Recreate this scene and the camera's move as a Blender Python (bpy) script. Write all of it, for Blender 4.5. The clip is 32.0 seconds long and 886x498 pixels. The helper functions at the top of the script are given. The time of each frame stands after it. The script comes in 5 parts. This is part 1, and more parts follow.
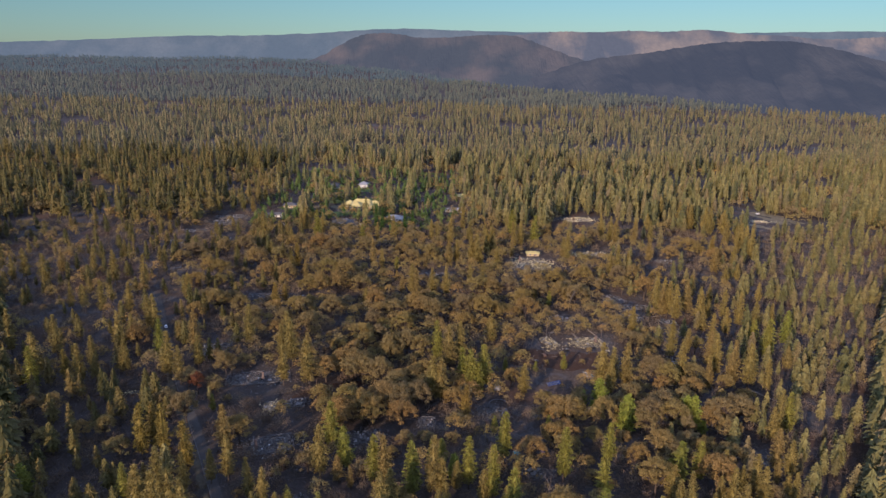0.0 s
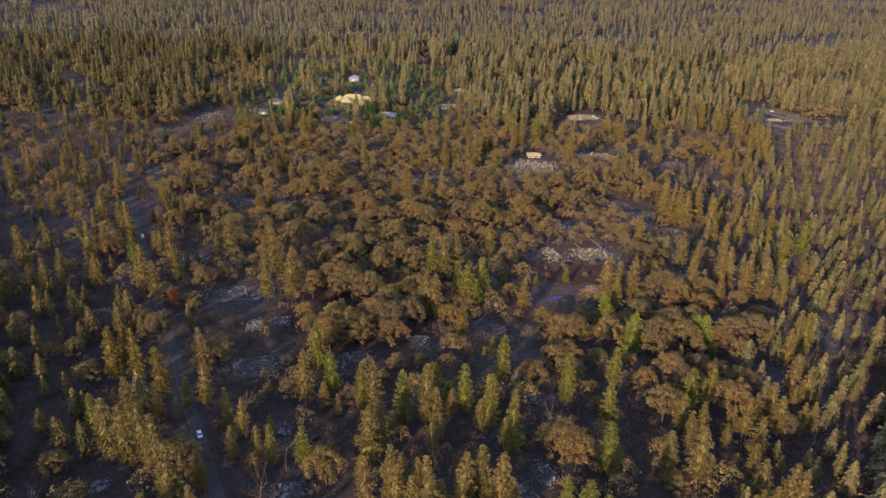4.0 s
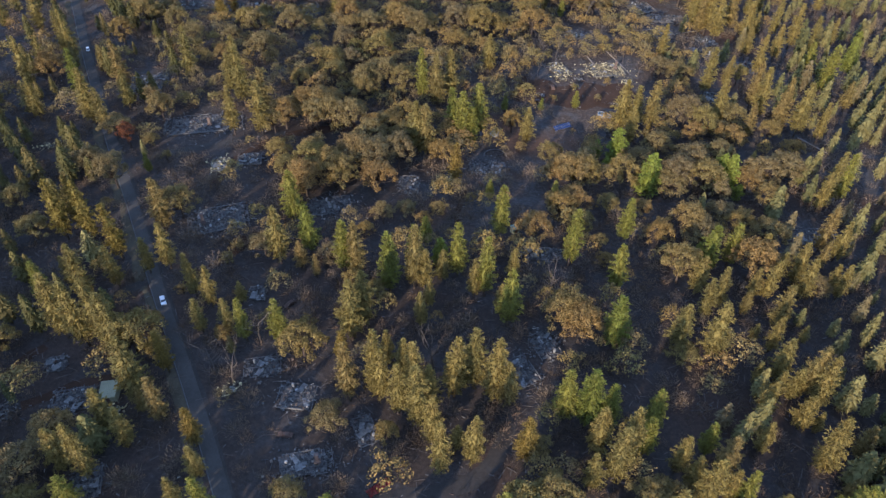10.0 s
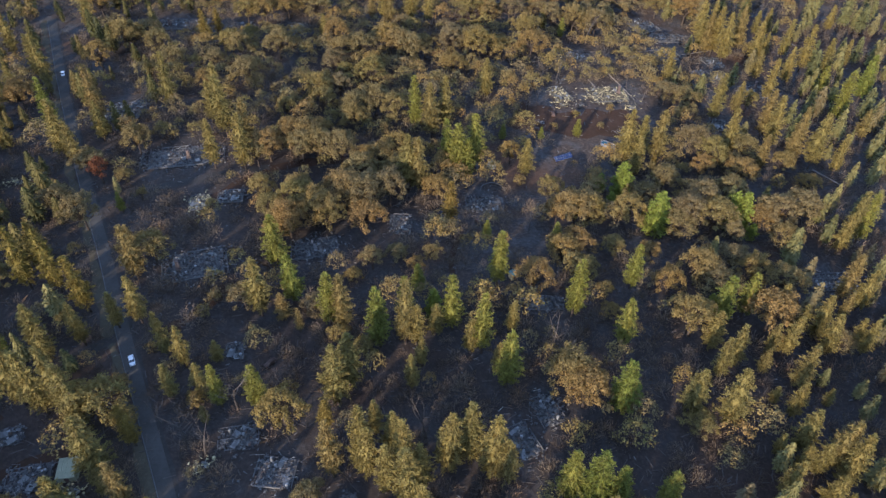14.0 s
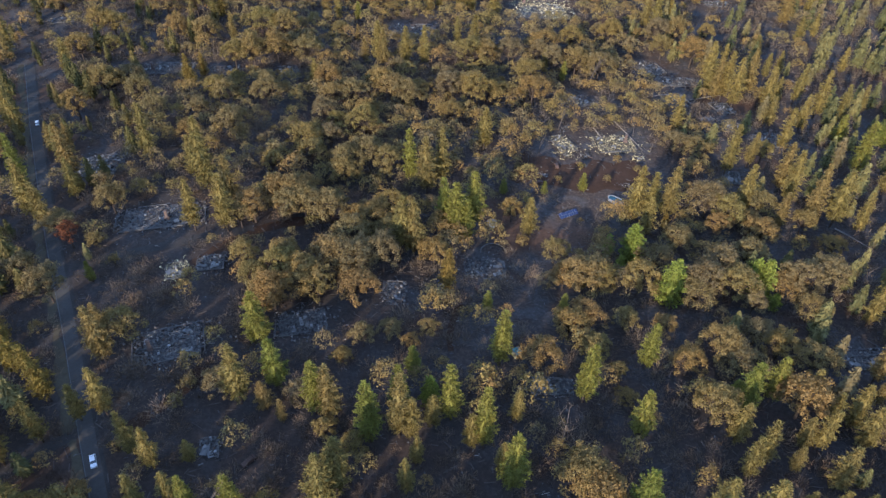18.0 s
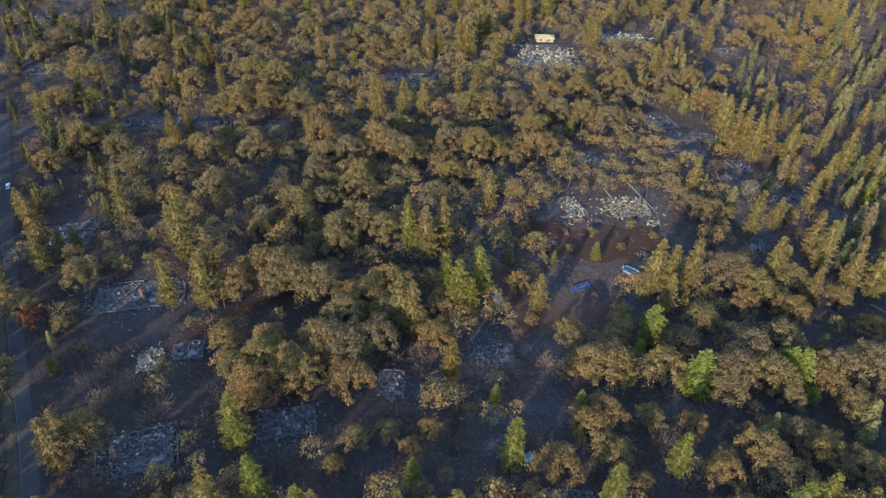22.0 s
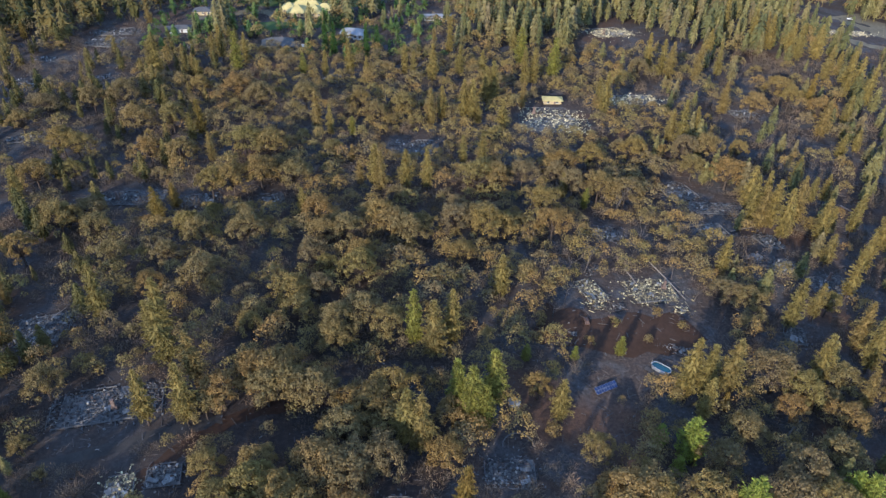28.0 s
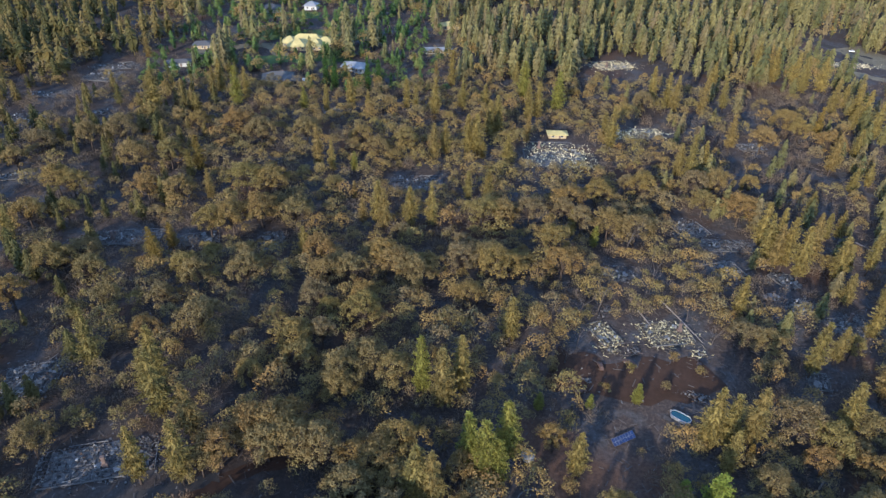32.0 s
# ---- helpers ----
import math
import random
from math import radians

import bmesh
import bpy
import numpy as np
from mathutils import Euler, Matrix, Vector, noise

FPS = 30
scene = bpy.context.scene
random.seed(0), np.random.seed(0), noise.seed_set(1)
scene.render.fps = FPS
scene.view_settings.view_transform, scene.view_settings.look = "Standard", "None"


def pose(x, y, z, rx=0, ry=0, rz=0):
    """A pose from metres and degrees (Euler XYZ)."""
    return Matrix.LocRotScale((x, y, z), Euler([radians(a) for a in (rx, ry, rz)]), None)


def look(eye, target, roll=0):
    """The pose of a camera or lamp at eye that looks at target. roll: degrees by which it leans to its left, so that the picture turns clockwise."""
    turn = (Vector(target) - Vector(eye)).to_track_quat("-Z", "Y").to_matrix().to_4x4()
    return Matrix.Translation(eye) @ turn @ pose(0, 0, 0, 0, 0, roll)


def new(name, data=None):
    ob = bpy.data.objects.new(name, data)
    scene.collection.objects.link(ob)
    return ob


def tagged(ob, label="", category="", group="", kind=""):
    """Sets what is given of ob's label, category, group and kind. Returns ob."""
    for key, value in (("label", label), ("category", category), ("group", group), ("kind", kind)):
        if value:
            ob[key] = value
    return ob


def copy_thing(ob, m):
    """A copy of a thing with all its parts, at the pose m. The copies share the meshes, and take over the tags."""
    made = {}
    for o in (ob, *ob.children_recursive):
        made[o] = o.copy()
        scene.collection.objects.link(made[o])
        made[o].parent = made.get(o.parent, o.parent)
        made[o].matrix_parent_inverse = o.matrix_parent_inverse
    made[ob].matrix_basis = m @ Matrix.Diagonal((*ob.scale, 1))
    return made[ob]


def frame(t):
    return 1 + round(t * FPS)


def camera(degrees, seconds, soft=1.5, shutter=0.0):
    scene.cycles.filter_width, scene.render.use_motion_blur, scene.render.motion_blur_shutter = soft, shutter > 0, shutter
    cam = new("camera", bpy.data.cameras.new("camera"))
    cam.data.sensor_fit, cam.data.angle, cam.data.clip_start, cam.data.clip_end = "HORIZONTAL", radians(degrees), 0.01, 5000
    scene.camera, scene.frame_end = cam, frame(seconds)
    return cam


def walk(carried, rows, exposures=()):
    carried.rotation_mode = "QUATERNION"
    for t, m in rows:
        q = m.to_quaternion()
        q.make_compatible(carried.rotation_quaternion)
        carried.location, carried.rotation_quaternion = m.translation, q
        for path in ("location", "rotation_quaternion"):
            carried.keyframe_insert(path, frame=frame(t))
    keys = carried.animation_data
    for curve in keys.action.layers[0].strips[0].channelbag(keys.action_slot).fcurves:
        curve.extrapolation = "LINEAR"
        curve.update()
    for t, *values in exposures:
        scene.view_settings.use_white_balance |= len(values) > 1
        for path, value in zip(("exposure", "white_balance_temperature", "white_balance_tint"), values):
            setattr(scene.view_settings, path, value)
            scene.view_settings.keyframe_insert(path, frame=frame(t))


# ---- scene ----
cam = camera(65.8, 32.0, soft=1.45)
# seconds, x, y, z, tilt, -, turn, roll
PATH = [
    (0, -2.37, -0.41, 159.99, 73.845, 0, -0.238, 0.601),
    (1, -2.29, 5.17, 159.37, 74.009, 0, -0.349, 0.664),
    (2, -2.10, 12.17, 158.83, 74.010, 0, -0.456, 0.722),
    (2.5, -1.97, 15.98, 158.58, 73.084, 0, -0.509, 0.750),
    (3, -1.81, 19.89, 158.35, 70.748, 0, -0.560, 0.776),
    (3.5, -1.64, 23.85, 158.13, 67.804, 0, -0.611, 0.802),
    (4, -1.45, 27.82, 157.93, 64.984, 0, -0.661, 0.826),
    (4.5, -1.25, 31.74, 157.74, 62.318, 0, -0.710, 0.849),
    (5.5, -0.81, 39.37, 157.41, 57.484, 0, -0.805, 0.893),
    (6.5, -0.35, 46.58, 157.13, 53.467, 0, -0.898, 0.932),
    (7, -0.11, 50.02, 157.01, 51.620, 0, -0.943, 0.951),
    (7.5, 0.13, 53.33, 156.90, 49.819, 0, -0.987, 0.968),
    (8, 0.37, 56.53, 156.80, 48.262, 0, -1.031, 0.985),
    (8.5, 0.60, 59.63, 156.72, 47.427, 0, -1.074, 1.000),
    (9, 0.83, 62.63, 156.64, 47.211, 0, -1.116, 1.015),
    (10, 1.28, 68.40, 156.51, 47.224, 0, -1.199, 1.042),
    (11, 1.70, 73.96, 156.41, 47.169, 0, -1.279, 1.066),
    (12, 2.07, 79.42, 156.35, 47.142, 0, -1.357, 1.086),
    (13, 2.38, 84.91, 156.31, 47.197, 0, -1.433, 1.103),
    (14, 2.64, 90.53, 156.29, 47.362, 0, -1.506, 1.118),
    (15.5, 2.90, 99.35, 156.29, 47.817, 0, -1.613, 1.134),
    (17, 2.98, 108.76, 156.32, 48.475, 0, -1.715, 1.145),
    (18, 2.94, 115.35, 156.34, 48.989, 0, -1.782, 1.149),
    (19, 2.82, 122.12, 156.37, 49.535, 0, -1.846, 1.151),
    (20, 2.62, 128.98, 156.39, 50.091, 0, -1.910, 1.151),
    (21, 2.33, 135.82, 156.41, 50.645, 0, -1.973, 1.149),
    (22, 1.96, 142.50, 156.42, 51.187, 0, -2.034, 1.145),
    (23, 1.52, 148.87, 156.41, 51.718, 0, -2.094, 1.140),
    (24, 1.01, 154.78, 156.38, 52.244, 0, -2.154, 1.133),
    (25, 0.43, 160.11, 156.32, 52.775, 0, -2.213, 1.125),
    (26.5, -0.55, 166.78, 156.19, 53.611, 0, -2.301, 1.110),
    (28, -1.63, 171.84, 155.98, 54.518, 0, -2.387, 1.093),
    (29, -2.40, 174.45, 155.80, 55.158, 0, -2.445, 1.081),
    (30, -3.18, 176.72, 155.56, 55.798, 0, -2.503, 1.067),
    (31, -3.97, 179.05, 155.28, 56.385, 0, -2.561, 1.054),
    (32, -4.75, 182.02, 154.95, 56.829, 0, -2.619, 1.040),
]
walk(cam, [(t, Matrix.Translation((x, y, z)) @ pose(0, 0, 0, 0, 0, turn) @ pose(0, 0, 0, tilt, 0, 0) @ pose(0, 0, 0, 0, 0, roll))
           for t, x, y, z, tilt, _, turn, roll in PATH],
     exposures=[(0.0, 0.9, 6550.0, 34.0), (2.0, 0.88, 6700.0, 37.0), (4.0, 0.94, 6800.0, 37.0), (7.0, 1.22, 5950.0, 28.0), (10.0, 1.34, 5800.0, 21.0), (19.0, 1.37, 5700.0, 19.0), (27.0, 1.24, 5500.0, 17.0), (32.0, 1.24, 5450.0, 17.0)])

# ---- light ----
SUN_UP, SUN_TURN = radians(16), radians(211)
world = bpy.data.worlds.new("sky")
scene.world = world
world.use_nodes = True
wn = world.node_tree
sky = wn.nodes.new("ShaderNodeTexSky")
sky.sky_type, sky.sun_disc = "NISHITA", False
sky.sun_elevation, sky.sun_rotation = SUN_UP, SUN_TURN
sky.air_density, sky.dust_density, sky.ozone_density, sky.altitude = 1.0, 0.1, 2.0, 1500
wn.nodes["Background"].inputs["Strength"].default_value = 0.54
# smoke haze: the sky is dimmer towards the horizon and browned overhead all round
tcw = wn.nodes.new("ShaderNodeTexCoord")
sep = wn.nodes.new("ShaderNodeSeparateXYZ")
hz = wn.nodes.new("ShaderNodeValToRGB")
hz.color_ramp.elements[0].position, hz.color_ramp.elements[0].color = 0.0, (0.037, 0.06, 0.066, 1)
hz.color_ramp.elements[1].position, hz.color_ramp.elements[1].color = 0.55, (1.0, 0.87, 0.74, 1)
low_sky = hz.color_ramp.elements.new(0.1)
low_sky.color = (0.047, 0.08, 0.076, 1)
mul = wn.nodes.new("ShaderNodeMix")
mul.data_type, mul.blend_type = "RGBA", "MULTIPLY"
mul.inputs[0].default_value = 1.0
wn.links.new(tcw.outputs["Generated"], sep.inputs[0])
wn.links.new(sep.outputs["Z"], hz.inputs[0])
wn.links.new(sky.outputs[0], mul.inputs[6])
wn.links.new(hz.outputs[0], mul.inputs[7])
wn.links.new(mul.outputs[2], wn.nodes["Background"].inputs["Color"])
sun = new("sun", bpy.data.lights.new("sun", "SUN"))
sun.data.energy, sun.data.angle, sun.data.color = 4.9, radians(0.6), (1.0, 0.85, 0.6)
sun_way = Vector((math.sin(SUN_TURN) * math.cos(SUN_UP), math.cos(SUN_TURN) * math.cos(SUN_UP), math.sin(SUN_UP)))
sun.matrix_world = look(sun_way * 300, (0, 0, 0))


# ---- materials ----
def material(name, rough=0.9, spec=0.2, metal=0.0):
    m = bpy.data.materials.new(name)
    m.use_nodes = True
    b = m.node_tree.nodes["Principled BSDF"]
    b.inputs["Roughness"].default_value, b.inputs["Metallic"].default_value = rough, metal
    b.inputs["Specular IOR Level"].default_value = spec
    return m, m.node_tree, b


def noise_tex(nt, scale, detail=4.0, rough=0.6, coords="Object"):
    tc = nt.nodes.new("ShaderNodeTexCoord")
    n = nt.nodes.new("ShaderNodeTexNoise")
    n.inputs["Scale"].default_value, n.inputs["Detail"].default_value, n.inputs["Roughness"].default_value = scale, detail, rough
    nt.links.new(tc.outputs[coords], n.inputs["Vector"])
    return n.outputs["Fac"]


def ramp(nt, fac, stops):
    r = nt.nodes.new("ShaderNodeValToRGB")
    while len(r.color_ramp.elements) < len(stops):
        r.color_ramp.elements.new(0.5)
    for e, (p, c) in zip(r.color_ramp.elements, stops):
        e.position, e.color = p, (*c, 1)
    nt.links.new(fac, r.inputs[0])
    return r.outputs[0]


def mix(nt, fac, a, b, how="MIX"):
    n = nt.nodes.new("ShaderNodeMix")
    n.data_type, n.blend_type = "RGBA", how
    for socket, v in ((0, fac), (6, a), (7, b)):
        if isinstance(v, (int, float)):
            n.inputs[socket].default_value = v
        elif isinstance(v, tuple):
            n.inputs[socket].default_value = (*v, 1)
        else:
            nt.links.new(v, n.inputs[socket])
    return n.outputs[2]


def bump(nt, b, fac, strength, distance):
    n = nt.nodes.new("ShaderNodeBump")
    n.inputs["Strength"].default_value, n.inputs["Distance"].default_value = strength, distance
    nt.links.new(fac, n.inputs["Height"])
    nt.links.new(n.outputs[0], b.inputs["Normal"])


def leaf_material(name, stops, per="object", through_light=0.3):
    """Foliage: colour by the tree's own random value, broken up by sprays and by a coarse patchiness."""
    m, nt, b = material(name, 0.75, 0.15)
    if per == "object":
        pick = nt.nodes.new("ShaderNodeObjectInfo").outputs["Random"]
    else:
        a = nt.nodes.new("ShaderNodeAttribute")
        a.attribute_name = "tint"
        pick = a.outputs["Fac"]
    base = ramp(nt, pick, stops)
    geo = nt.nodes.new("ShaderNodeNewGeometry")
    shade = ramp(nt, geo.outputs["Random Per Island"], [(0, (0.82, 0.83, 0.82)), (0.55, (0.99, 0.99, 0.99)), (1, (1.18, 1.16, 1.12))])
    col = mix(nt, 1.0, base, shade, "MULTIPLY")
    tuft = noise_tex(nt, 1.1, 3.0, 0.7)
    col = mix(nt, 0.8, col, ramp(nt, tuft, [(0.34, (0.62, 0.6, 0.55)), (0.62, (1.22, 1.2, 1.12))]), "MULTIPLY")
    patch = noise_tex(nt, 0.35, 2.0)
    col = mix(nt, 0.7, col, ramp(nt, patch, [(0.3, (0.7, 0.62, 0.5)), (0.65, (1.15, 1.15, 1.05))]), "MULTIPLY")
    nt.links.new(col, b.inputs["Base Color"])
    tl = nt.nodes.new("ShaderNodeBsdfTranslucent")
    nt.links.new(col, tl.inputs[0])
    ms = nt.nodes.new("ShaderNodeMixShader")
    ms.inputs[0].default_value = through_light
    nt.links.new(b.outputs[0], ms.inputs[1])
    nt.links.new(tl.outputs[0], ms.inputs[2])
    nt.links.new(ms.outputs[0], nt.nodes["Material Output"].inputs[0])
    return m


def haze_glow(m, air):
    """Haze painted onto the far woods: their needles give off the air's colour."""
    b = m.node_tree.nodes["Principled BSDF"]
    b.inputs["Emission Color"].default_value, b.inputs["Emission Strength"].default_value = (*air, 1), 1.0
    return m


def plain_material(name, a, b_col, scale=2.0, rough=0.85, spec=0.25, metal=0.0, relief=0.3):
    m, nt, b = material(name, rough, spec, metal)
    f = noise_tex(nt, scale, 6.0, 0.65)
    f2 = noise_tex(nt, scale * 0.13, 3.0)
    c = mix(nt, f, a, b_col)
    c = mix(nt, 0.5, c, ramp(nt, f2, [(0.3, (0.6, 0.6, 0.6)), (0.7, (1.3, 1.3, 1.3))]), "MULTIPLY")
    nt.links.new(c, b.inputs["Base Color"])
    bump(nt, b, f, relief, 0.05)
    return m


GREEN = [(0, (0.1314, 0.1314, 0.02806)), (0.5, (0.1526, 0.145, 0.0329)), (1, (0.1113, 0.1247, 0.02612))]
SCORCHED = [(0, (0.1492, 0.1182, 0.0387)), (0.35, (0.1725, 0.1355, 0.04515)), (0.7, (0.135, 0.1133, 0.0387)), (1, (0.1635, 0.1182, 0.047))]
BROWN = [(0, (0.1729, 0.1212, 0.05247)), (0.18, (0.1502, 0.1182, 0.04653)), (0.36, (0.1317, 0.102, 0.05742)), (0.54, (0.1688, 0.1252, 0.04356)), (0.72, (0.1832, 0.1172, 0.04752)), (0.86, (0.1482, 0.1212, 0.04356)), (1, (0.1358, 0.104, 0.05544))]
BRIGHT = [(0, (0.1313, 0.1624, 0.03)), (1, (0.1575, 0.1814, 0.036))]
RED = [(0, (0.1148, 0.042, 0.02)), (1, (0.1062, 0.0525, 0.026))]
GOLD = [(0, (0.1396, 0.09776, 0.02619)), (0.5, (0.1577, 0.1147, 0.03007)), (1, (0.1311, 0.1062, 0.02619))]
CEDAR = [(0, (0.025, 0.06, 0.014)), (1, (0.04, 0.08, 0.018))]
M_GREEN, M_SCORCHED, M_BROWN = leaf_material("green_needles", GREEN), leaf_material("scorched_needles", SCORCHED), leaf_material("brown_oak_leaves", BROWN)
M_BRIGHT, M_RED, M_GOLD = leaf_material("bright_leaves", BRIGHT), leaf_material("red_leaves", RED), leaf_material("golden_leaves", GOLD)
M_CEDAR = leaf_material("cedar_leaves", CEDAR)
M_BARK = plain_material("charred_bark", (0.02, 0.017, 0.015), (0.075, 0.055, 0.042), 3.0, 0.95, 0.1)
M_GREY_BARK = plain_material("grey_dead_bark", (0.036, 0.031, 0.027), (0.09, 0.074, 0.062), 4.0, 0.9, 0.1)
M_PALE_BARK = plain_material("pale_dead_wood", (0.09, 0.08, 0.07), (0.2, 0.17, 0.145), 4.0, 0.9, 0.1)
M_TWIG = leaf_material("bare_twigs", [(0, (0.07, 0.056, 0.046)), (0.5, (0.1, 0.078, 0.058)), (1, (0.13, 0.097, 0.072))], "attribute", 0.1)
M_FAR_PINE = leaf_material("far_needles", [(0, (0.06048, 0.06534, 0.02889)), (0.25, (0.09936, 0.09409, 0.03883)), (0.6, (0.1253, 0.1115, 0.04695)), (0.85, (0.108, 0.08538, 0.04875)), (1, (0.07344, 0.07667, 0.03251))], "attribute", 0.15)
M_AIRY = haze_glow(leaf_material("hazy_far_needles", [(0, (0.03, 0.04, 0.03)), (0.6, (0.055, 0.058, 0.038)), (1, (0.045, 0.05, 0.034))], "attribute", 0.1), (0.011, 0.017, 0.024))
M_DISTANT = haze_glow(leaf_material("distant_needles", [(0, (0.051, 0.05335, 0.02471)), (0.5, (0.0867, 0.0776, 0.03421)), (0.8, (0.0918, 0.07178, 0.03612)), (1, (0.0561, 0.06014, 0.02661))], "attribute", 0.1), (0.00612, 0.00776, 0.008554))
M_DEEP = leaf_material("deep_green_needles", [(0, (0.0416, 0.0424, 0.0147)), (0.4, (0.065, 0.05724, 0.0189)), (0.8, (0.0975, 0.0742, 0.02625)), (1, (0.052, 0.053, 0.01785))], "attribute", 0.15)
M_DARK_TWIG = leaf_material("charred_twigs", [(0, (0.045, 0.034, 0.027)), (0.5, (0.078, 0.057, 0.042)), (1, (0.125, 0.085, 0.056))], "attribute", 0.1)
M_HAZY = haze_glow(leaf_material("haze_tinted_needles", [(0, (0.02, 0.028, 0.024)), (1, (0.035, 0.04, 0.03))], "attribute", 0.1), (0.018, 0.036, 0.05))
M_YARD = leaf_material("watered_green_leaves", [(0, (0.04, 0.075, 0.024)), (0.5, (0.065, 0.1, 0.03)), (0.8, (0.105, 0.12, 0.04)), (1, (0.05, 0.09, 0.028))], "attribute", 0.2)
M_FAR_OAK = leaf_material("far_oak_leaves", BROWN, "attribute", 0.15)


def ground_material():
    m, nt, b = material("burned_ground", 0.95, 0.1)
    fine, mid, wide = noise_tex(nt, 0.9, 8.0, 0.7), noise_tex(nt, 0.09, 5.0, 0.6), noise_tex(nt, 0.018, 3.0, 0.55)
    soil = ramp(nt, fine, [(0.3, (0.024, 0.0185, 0.016)), (0.5, (0.038, 0.0285, 0.0235)), (0.72, (0.075, 0.055, 0.042))])
    red = ramp(nt, fine, [(0.3, (0.03, 0.019, 0.014)), (0.7, (0.085, 0.048, 0.03))])
    ash = ramp(nt, fine, [(0.35, (0.03, 0.027, 0.026)), (0.6, (0.055, 0.051, 0.049)), (0.75, (0.13, 0.125, 0.12))])
    c = mix(nt, ramp(nt, mid, [(0.47, (0, 0, 0)), (0.58, (1, 1, 1))]), soil, ash)
    c = mix(nt, ramp(nt, wide, [(0.55, (0, 0, 0)), (0.64, (1, 1, 1))]), c, red)
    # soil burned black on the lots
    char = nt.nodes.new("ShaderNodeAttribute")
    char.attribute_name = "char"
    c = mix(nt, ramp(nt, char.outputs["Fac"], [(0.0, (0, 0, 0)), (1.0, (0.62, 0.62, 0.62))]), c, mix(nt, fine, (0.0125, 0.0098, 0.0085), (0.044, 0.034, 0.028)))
    nt.links.new(c, b.inputs["Base Color"])
    bump(nt, b, fine, 0.6, 0.25)
    return m


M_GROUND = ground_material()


def mesh_object(name, verts, faces, mats, parent=None, tint=None, slots=None):
    me = bpy.data.meshes.new(name)
    verts = np.asarray(verts, dtype=np.float32).reshape(-1, 3)
    me.from_pydata(verts.tolist() if len(verts) < 4000 else verts, [], faces if isinstance(faces, list) else faces.tolist())
    for m in (mats if isinstance(mats, (list, tuple)) else [mats]):
        me.materials.append(m)
    if slots is not None:
        me.polygons.foreach_set("material_index", np.asarray(slots, dtype=np.int32))
    if tint is not None:
        me.attributes.new("tint", "FLOAT", "POINT").data.foreach_set("value", np.asarray(tint, dtype=np.float32))
    me.update()
    ob = new(name, me)
    ob.parent = parent
    return ob


# ---- ground ----
def smooth(a, b, v):
    u = np.clip((v - a) / (b - a), 0, 1)
    return u * u * (3 - 2 * u)


def ground_z(x, y):
    """Height of the plateau: a shallow hollow near the pool yard, a slow rise far off, a canyon on one side."""
    x, y = np.asarray(x, float), np.asarray(y, float)
    ripple = 0.3 * np.sin(x * 0.031 + 1.3) * np.cos(y * 0.027) + 0.25 * np.sin(x * 0.083 + y * 0.061)
    hollow = -5.5 * np.exp(-((x - 55) / 70) ** 2 - ((y - 308) / 45) ** 2) - 1
    bank = 3 * (1 - smooth(-75, -40, x)) + 4.5 * smooth(400, 520, y) + 5 * smooth(550, 700, y) * (1 - smooth(100, 300, x))
    swell = 6.0 * smooth(750, 1400, y) * np.sin(x * 0.006 + 0.8) * np.sin(y * 0.005)
    rise = 80 * smooth(1100, 5200, y) * (1 - smooth(-1100, 700, x))
    edge = 3420 - 1.7 * x
    return ripple + hollow + bank + swell + rise - 200 * smooth(edge, edge + 450, y)


def steps(marks):
    out = []
    for (a, s), (b, _) in zip(marks, marks[1:]):
        out += list(np.arange(a, b - s * 0.5, s))
    return np.array(out + [marks[-1][0]])


gx = steps([(-4900, 200), (-900, 40), (-320, 6), (330, 40), (1000, 150), (4900, 1)])
gy = steps([(-1500, 250), (0, 40), (120, 6), (560, 14), (900, 50), (2400, 120), (4900, 1)])
XX, YY = np.meshgrid(gx, gy)
gv = np.stack([XX.ravel(), YY.ravel(), ground_z(XX, YY).ravel()], 1)
nx = len(gx)
ii, jj = np.meshgrid(np.arange(nx - 1), np.arange(len(gy) - 1))
q = (jj * nx + ii).ravel()
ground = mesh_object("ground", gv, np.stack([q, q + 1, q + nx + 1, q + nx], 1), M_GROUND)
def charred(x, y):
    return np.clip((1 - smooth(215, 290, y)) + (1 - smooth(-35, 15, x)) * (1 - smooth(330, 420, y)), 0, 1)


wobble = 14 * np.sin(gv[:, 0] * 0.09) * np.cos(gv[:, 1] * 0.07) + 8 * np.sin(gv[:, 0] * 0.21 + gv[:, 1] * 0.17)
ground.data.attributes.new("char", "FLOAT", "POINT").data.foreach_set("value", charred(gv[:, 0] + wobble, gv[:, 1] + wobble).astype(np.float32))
tagged(ground, "dark burned soil with ash and red dirt under the trees", "ground", kind="structure")


# ---- burned lots: x, y, width, depth, turn ----
PADS_A = [(23, 289.2, 13.9, 9.6), (-7.9, 275.6, 7.6, 10.9), (-36.2, 261.4, 15.4, 9.8), (-73, 250.3, 20.1, 13.0), (-79.4, 282.3, 7.0, 7.9), (-69.3, 286.4, 8.8, 7.1), (-92.5, 310.6, 30.8, 13.7), (-125.4, 345.4, 15.7, 9.3), (83.2, 365.7, 17.1, 12.7), (61.3, 365.8, 7.3, 13.3), (74.8, 401.6, 11.1, 9.3), (133.9, 245.8, 14.7, 7.6), (-35.7, 178.6, 10.0, 8.2), (-46.7, 188.5, 10.2, 6.7)]
